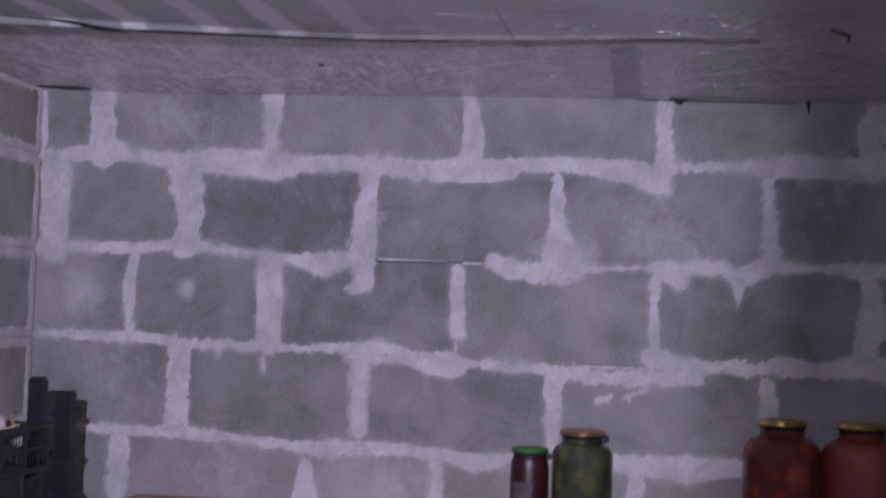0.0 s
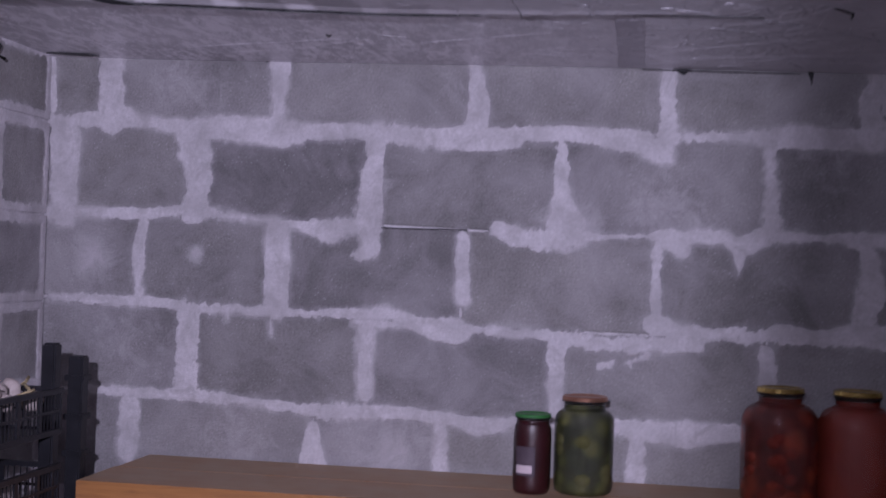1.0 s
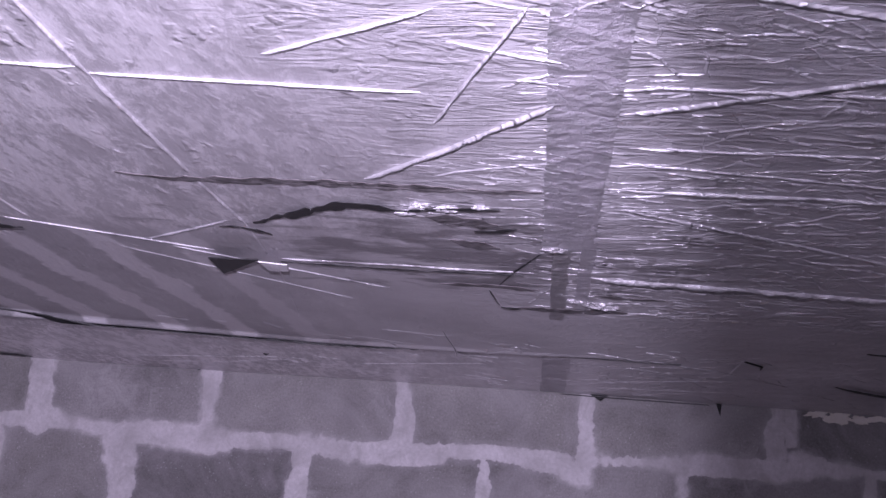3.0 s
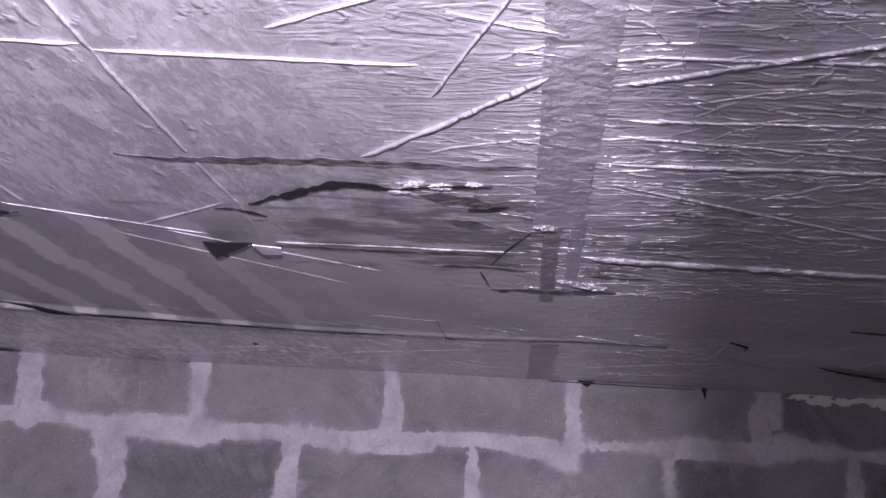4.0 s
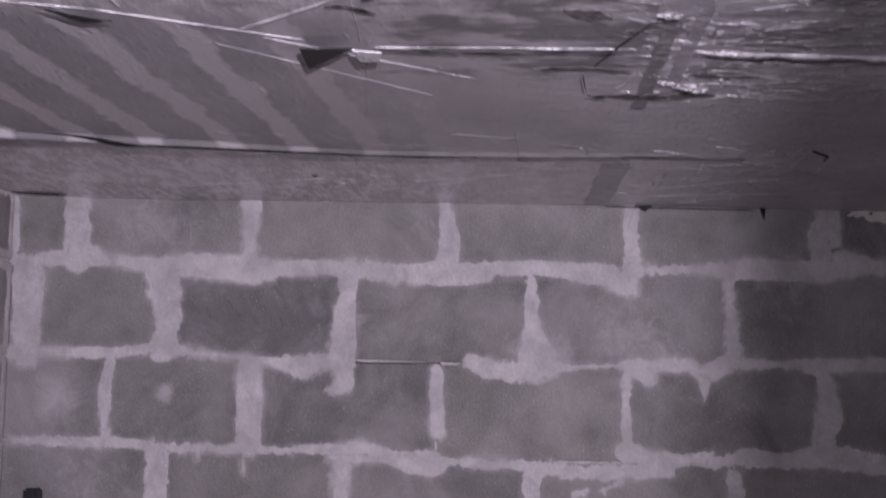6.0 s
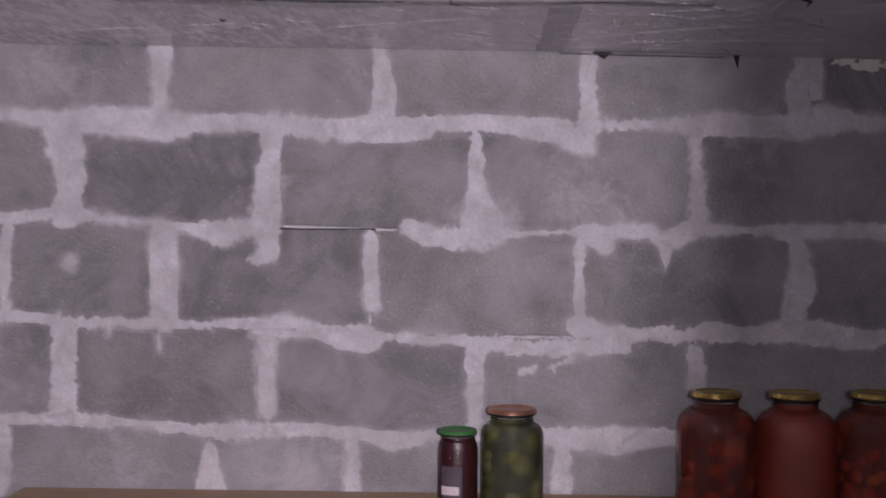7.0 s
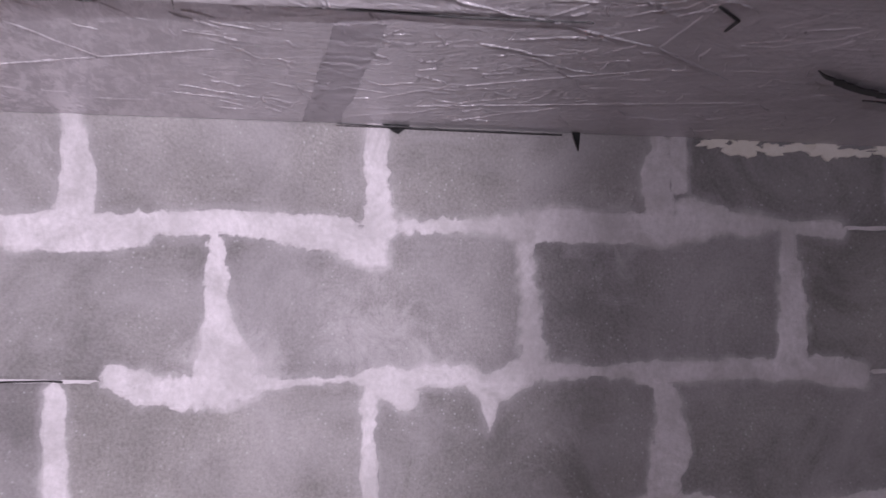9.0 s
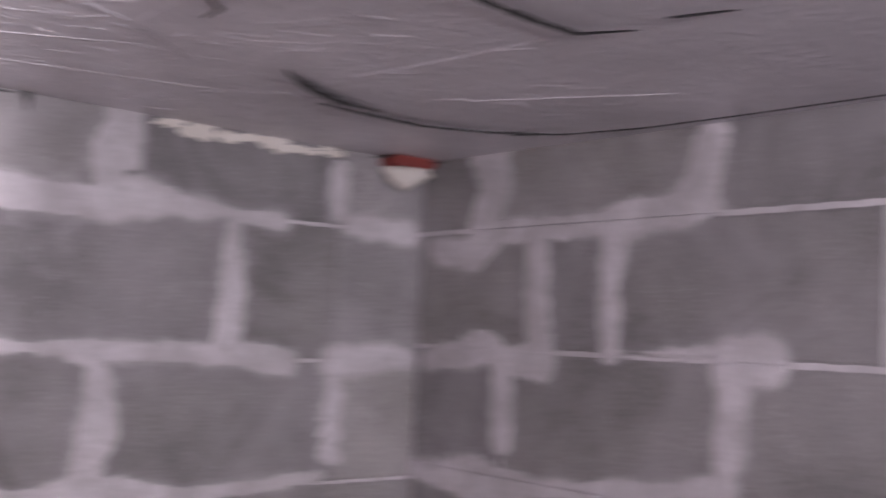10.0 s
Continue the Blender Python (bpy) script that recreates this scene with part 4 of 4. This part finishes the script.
# ---- bench with preserve jars ----
def bench():
    root = tagged(new("workbench"), "long varnished plank bench standing against the block wall", "bench")
    for y0, y1, x0 in ((2.005, 2.1746, -0.475), (2.175, 2.338, -0.470)):
        bm = bmesh.new()
        box(bm, x0, RIGHT_X - 0.01, y0, y1, BENCH_Z - 0.042, BENCH_Z, 0.0012)
        part("board", bm, WOOD, root)
    bm = bmesh.new()
    box(bm, -0.46, 1.46, 2.06, 2.10, BENCH_Z - 0.085, BENCH_Z - 0.043, 0.003)
    part("rail", bm, STEEL, root, "dark rail under the boards")
    for x in (-0.355, 0.5, 1.40):
        for y in (2.05, 2.29):
            bm = bmesh.new()
            box(bm, x - 0.017, x + 0.017, y - 0.017, y + 0.017, 0.0, BENCH_Z - 0.043, 0.003)
            part("leg", bm, STEEL, root)
    bm = bmesh.new()
    box(bm, -0.47, -0.375, 2.03, 2.30, BENCH_Z - 0.10, BENCH_Z - 0.062, 0.004)
    part("bracket", bm, STEEL, root, "dark bracket under the end")
    return root


bench()


def jar(x, y, r, h, fill, lid_mat, label, contents="", lid_r=0.043, chunks=None, shoulder=0.68, tilt=0.0):
    """A glass preserve jar: glass wall, filling, tin lid with rim."""
    root = tagged(new("preserve_jar"), label, "jar", "preserve jars on the bench")
    neck = lid_r * 0.94
    hs = h * shoulder
    prof = [(r * 0.86, 0.0), (r * 0.97, 0.006), (r, 0.018), (r, hs)]
    for k in range(1, 9):
        a = k / 8 * math.pi / 2
        prof.append((neck + (r - neck) * math.cos(a), hs + (h * 0.855 - hs) * math.sin(a)))
    prof += [(neck * 0.97, h * 0.88), (neck * 0.97, h * 0.93), (neck * 1.03, h * 0.94), (neck * 1.0, h * 0.985)]
    bm = bmesh.new()
    lathe(bm, prof, n=48)
    glass = part("glass", bm, GLASS, root, "", True)
    glass.visible_shadow = False
    bm = bmesh.new()
    inner = [(max(0.004, pr - 0.007), min(pz + 0.003, h * 0.92)) for pr, pz in prof if pz < h * 0.935]
    lathe(bm, inner, n=40)
    part("filling", bm, fill, root, contents, True)
    for cx, cy, cz, cr, cm in chunks or ():
        bm = bmesh.new()
        bmesh.ops.create_icosphere(bm, subdivisions=2, radius=cr)
        bmesh.ops.translate(bm, vec=(cx, cy, cz), verts=bm.verts)
        part("fruit", bm, cm, root, "", True)
    bm = bmesh.new()
    lathe(bm, [(lid_r * 0.97, h * 0.955), (lid_r * 1.03, h * 0.957), (lid_r * 1.03, h * 0.968), (lid_r, h * 0.972), (lid_r, h * 0.994), (lid_r * 0.95, h), (lid_r * 0.86, h), (lid_r * 0.83, h - 0.002), (0.001, h - 0.002)], n=48)
    lid = part("lid", bm, lid_mat, root, "", True)
    bm = bmesh.new()
    lathe(bm, [(neck * 1.0, h * 0.938), (neck * 1.07, h * 0.942), (neck * 1.07, h * 0.950), (neck * 1.0, h * 0.953)], n=40)
    part("sealing_ring", bm, BLACK_FILM, lid, "thin dark rubber seal", True)
    root.matrix_world = pose(x, y, BENCH_Z, tilt, 0, 30)
    return root


rng = random.Random(5)


def tomatoes(r, h, n, tone):
    out = []
    for k in range(n):
        a, z = rng.uniform(0, 2 * math.pi), rng.uniform(0.07, 0.72) * h
        cr = rng.uniform(0.016, 0.022)
        out_r = r if z < 0.62 * h else r - 0.9 * (z - 0.62 * h)
        out.append(((out_r - cr - 0.001) * math.cos(a), (out_r - cr - 0.001) * math.sin(a), z, cr, rng.choice(tone)))
    return out


RIPE = make_plain("ripe_tomato", (0.17, 0.015, 0.006), (0.26, 0.030, 0.010), 40, 0.85)
DEEP = make_plain("dark_tomato", (0.13, 0.010, 0.005), (0.20, 0.020, 0.008), 40, 0.85)
PALE = make_plain("pale_tomato", (0.22, 0.035, 0.011), (0.29, 0.065, 0.02), 40, 0.85)
CUKE = make_plain("pickled_cucumber", (0.045, 0.044, 0.008), (0.072, 0.066, 0.014), 60, 0.85)
jar_x = (0.824, 0.962, 1.104, 1.254)
jar(jar_x[0], 2.205, 0.071, 0.217, TOMATO, GOLD, "large glass jar of whole red tomatoes under a gold lid", chunks=tomatoes(0.0685, 0.217, 52, [RIPE, RIPE, DEEP]))
jar(jar_x[1], 2.20, 0.071, 0.217, SAUCE, GOLD, "large glass jar of smooth red tomato juice under a gold lid")
jar(jar_x[2], 2.205, 0.071, 0.218, TOMATO, GOLD, "large glass jar of pale and red tomatoes with gold lid", chunks=tomatoes(0.0685, 0.217, 52, [RIPE, PALE, RIPE, DEEP]))
jar(jar_x[3], 2.21, 0.071, 0.219, TOMATO, GOLD, "large glass jar of dark red tomatoes under a gold lid", chunks=tomatoes(0.0685, 0.217, 48, [RIPE, DEEP]))
jar(0.462, 2.20, 0.057, 0.184, PICKLE, COPPER, "glass jar of green pickles in brine with coppery lid", chunks=[(0.030 * math.cos(k * 1.05), 0.030 * math.sin(k * 1.05), 0.03 + 0.018 * (k % 5), 0.024, CUKE) for k in range(14)], shoulder=0.72)
jam = jar(0.366, 2.17, 0.036, 0.150, JAM, GREEN, "small jar of dark berry jam with a green lid", lid_r=0.034, shoulder=0.70)


def jam_label(parent):
    for name, z0, z1, a0, a1, m, text in (("label", 0.035, 0.090, -2.95, -1.85, PAPER, "worn dark paper label"), ("print_patch", 0.040, 0.055, -2.9, -2.0, LABEL_PRINT, "pale printed patch")):
        bm = bmesh.new()
        r = 0.0366 if name == "label" else 0.0372
        cols = [[bm.verts.new((r * math.cos(a), r * math.sin(a), z)) for z in (z0, z1)] for a in np.linspace(a0, a1, 14)]
        for a, b in zip(cols, cols[1:]):
            bm.faces.new((a[0], b[0], b[1], a[1]))
        parent = part(name, bm, m, parent, text, True)


jam_label(jam)


# ---- shelf with stacked crates along the west wall ----
def shelf():
    root = tagged(new("plank_shelf"), "narrow varnished plank shelf along the side wall", "shelf")
    bm = bmesh.new()
    box(bm, LEFT_X + 0.004, -0.482, 0.9, 1.995, 0.862, 0.90, 0.005)
    part("board", bm, WOOD, root)
    for y in (1.0, 1.90):
        bm = bmesh.new()
        box(bm, -0.52, -0.49, y - 0.015, y + 0.015, 0.0, 0.862, 0.003)
        part("leg", bm, STEEL, root)
    return root


shelf()
bm = bmesh.new()
box(bm, -0.524, -0.494, 2.055, 2.085, 0.0, 1.178, 0.003)
for z in (0.985, 1.055, 1.13):
    box(bm, -0.529, -0.489, 2.05, 2.09, z, z + 0.012, 0.002)
tagged(part("upright_post", bm, CRATE), "black notched plastic upright post beside the bench", "post")


def crate(z0):
    """A black lattice vegetable crate with tall corner posts."""
    root = tagged(new("vegetable_crate"), "black plastic lattice vegetable crate stacked on the shelf", "crate", "stacked vegetable crates")
    x0, x1, y0, y1, hgt, tall = LEFT_X + 0.012, -0.495, 1.50, 1.975, 0.085, 0.168
    bm = bmesh.new()
    box(bm, x0, x1, y0, y1, z0, z0 + 0.005)
    part("base", bm, CRATE, root)
    for px in (x0 + 0.013, x1 - 0.015):
        for py in (y0 + 0.014, y1 - 0.014):
            bm = bmesh.new()
            box(bm, px - 0.014, px + 0.014, py - 0.014, py + 0.014, z0, z0 + (tall if px > -0.6 else hgt), 0.004)
            part("post", bm, CRATE, root)
    for along, fixed, a0, a1 in (("y", x1, y0, y1), ("y", x0, y0, y1), ("x", y0, x0, x1), ("x", y1, x0, x1)):
        bm = bmesh.new()

        def bar(u0, u1, za, zb, t=0.003):
            if along == "y":
                box(bm, fixed - t, fixed + t, u0, u1, za, zb)
            else:
                box(bm, u0, u1, fixed - t, fixed + t, za, zb)

        bar(a0, a1, z0 + hgt - 0.010, z0 + hgt, 0.005)
        bar(a0, a1, z0, z0 + 0.010, 0.004)
        bar(a0, a1, z0 + 0.040, z0 + 0.045, 0.0015)
        n = int((a1 - a0) / 0.078)
        for k in range(n + 1):
            u = a0 + (a1 - a0) * k / n
            bar(max(a0, u - 0.005), min(a1, u + 0.005), z0, z0 + hgt, 0.002)
        m = int((a1 - a0) / 0.0125)
        for k in range(1, m):
            u = a0 + (a1 - a0) * k / m
            bar(u - 0.0010, u + 0.0010, z0 + 0.008, z0 + hgt - 0.008, 0.0008)
        part("lattice_side", bm, CRATE, root)
    return root


crate(0.901)
crate(1.041)


def garlic(x, y, z, size, turn):
    root = tagged(new("garlic_bulb"), "dry pale garlic bulb lying in the crate", "garlic", "garlic bulbs in the crate")
    bm = bmesh.new()
    prof = [(0.2, -0.5), (0.62, -0.42), (0.95, -0.1), (0.9, 0.25), (0.5, 0.6), (0.2, 0.85), (0.13, 1.3)]
    lathe(bm, [(r * size, h * size) for r, h in prof], n=14)
    for v in bm.verts:
        a = math.atan2(v.co.y, v.co.x)
        v.co.x *= 1 + 0.08 * math.cos(6 * a)
        v.co.y *= 1 + 0.08 * math.cos(6 * a)
    part("bulb", bm, SKIN, root, "", True)
    bm = bmesh.new()
    tube(bm, [(0, 0, 1.2 * size), (0.15 * size, 0, 2.0 * size), (0.5 * size, 0.1 * size, 2.8 * size)], 0.14 * size, 7)
    part("stalk", bm, STALK, root, "", True)
    root.matrix_world = pose(x, y, z, *turn)
    return root


for k in range(26):
    gx, gy = rng.uniform(-0.68, -0.522), 1.56 + 0.385 * (k / 25)
    garlic(gx, gy, 1.088 + rng.uniform(0.0, 0.05) + (0.01 if k % 3 == 0 else 0), rng.uniform(0.020, 0.026), (rng.uniform(50, 120), rng.uniform(-40, 40), rng.uniform(0, 360)))
for k in range(10):
    garlic(rng.uniform(-0.69, -0.53), 1.56 + 0.04 * k, 0.93, 0.022, (rng.uniform(60, 110), 0, rng.uniform(0, 360)))
bm = bmesh.new()
tube(bm, [(-0.585, 1.86, 1.10), (-0.62, 1.87, 1.14), (-0.655, 1.88, 1.175)], 0.005, 8)
tagged(part("dry_stalk", bm, STALK, None, "", True), "straw coloured dry garlic stalk sticking out of the crate", "stalk")
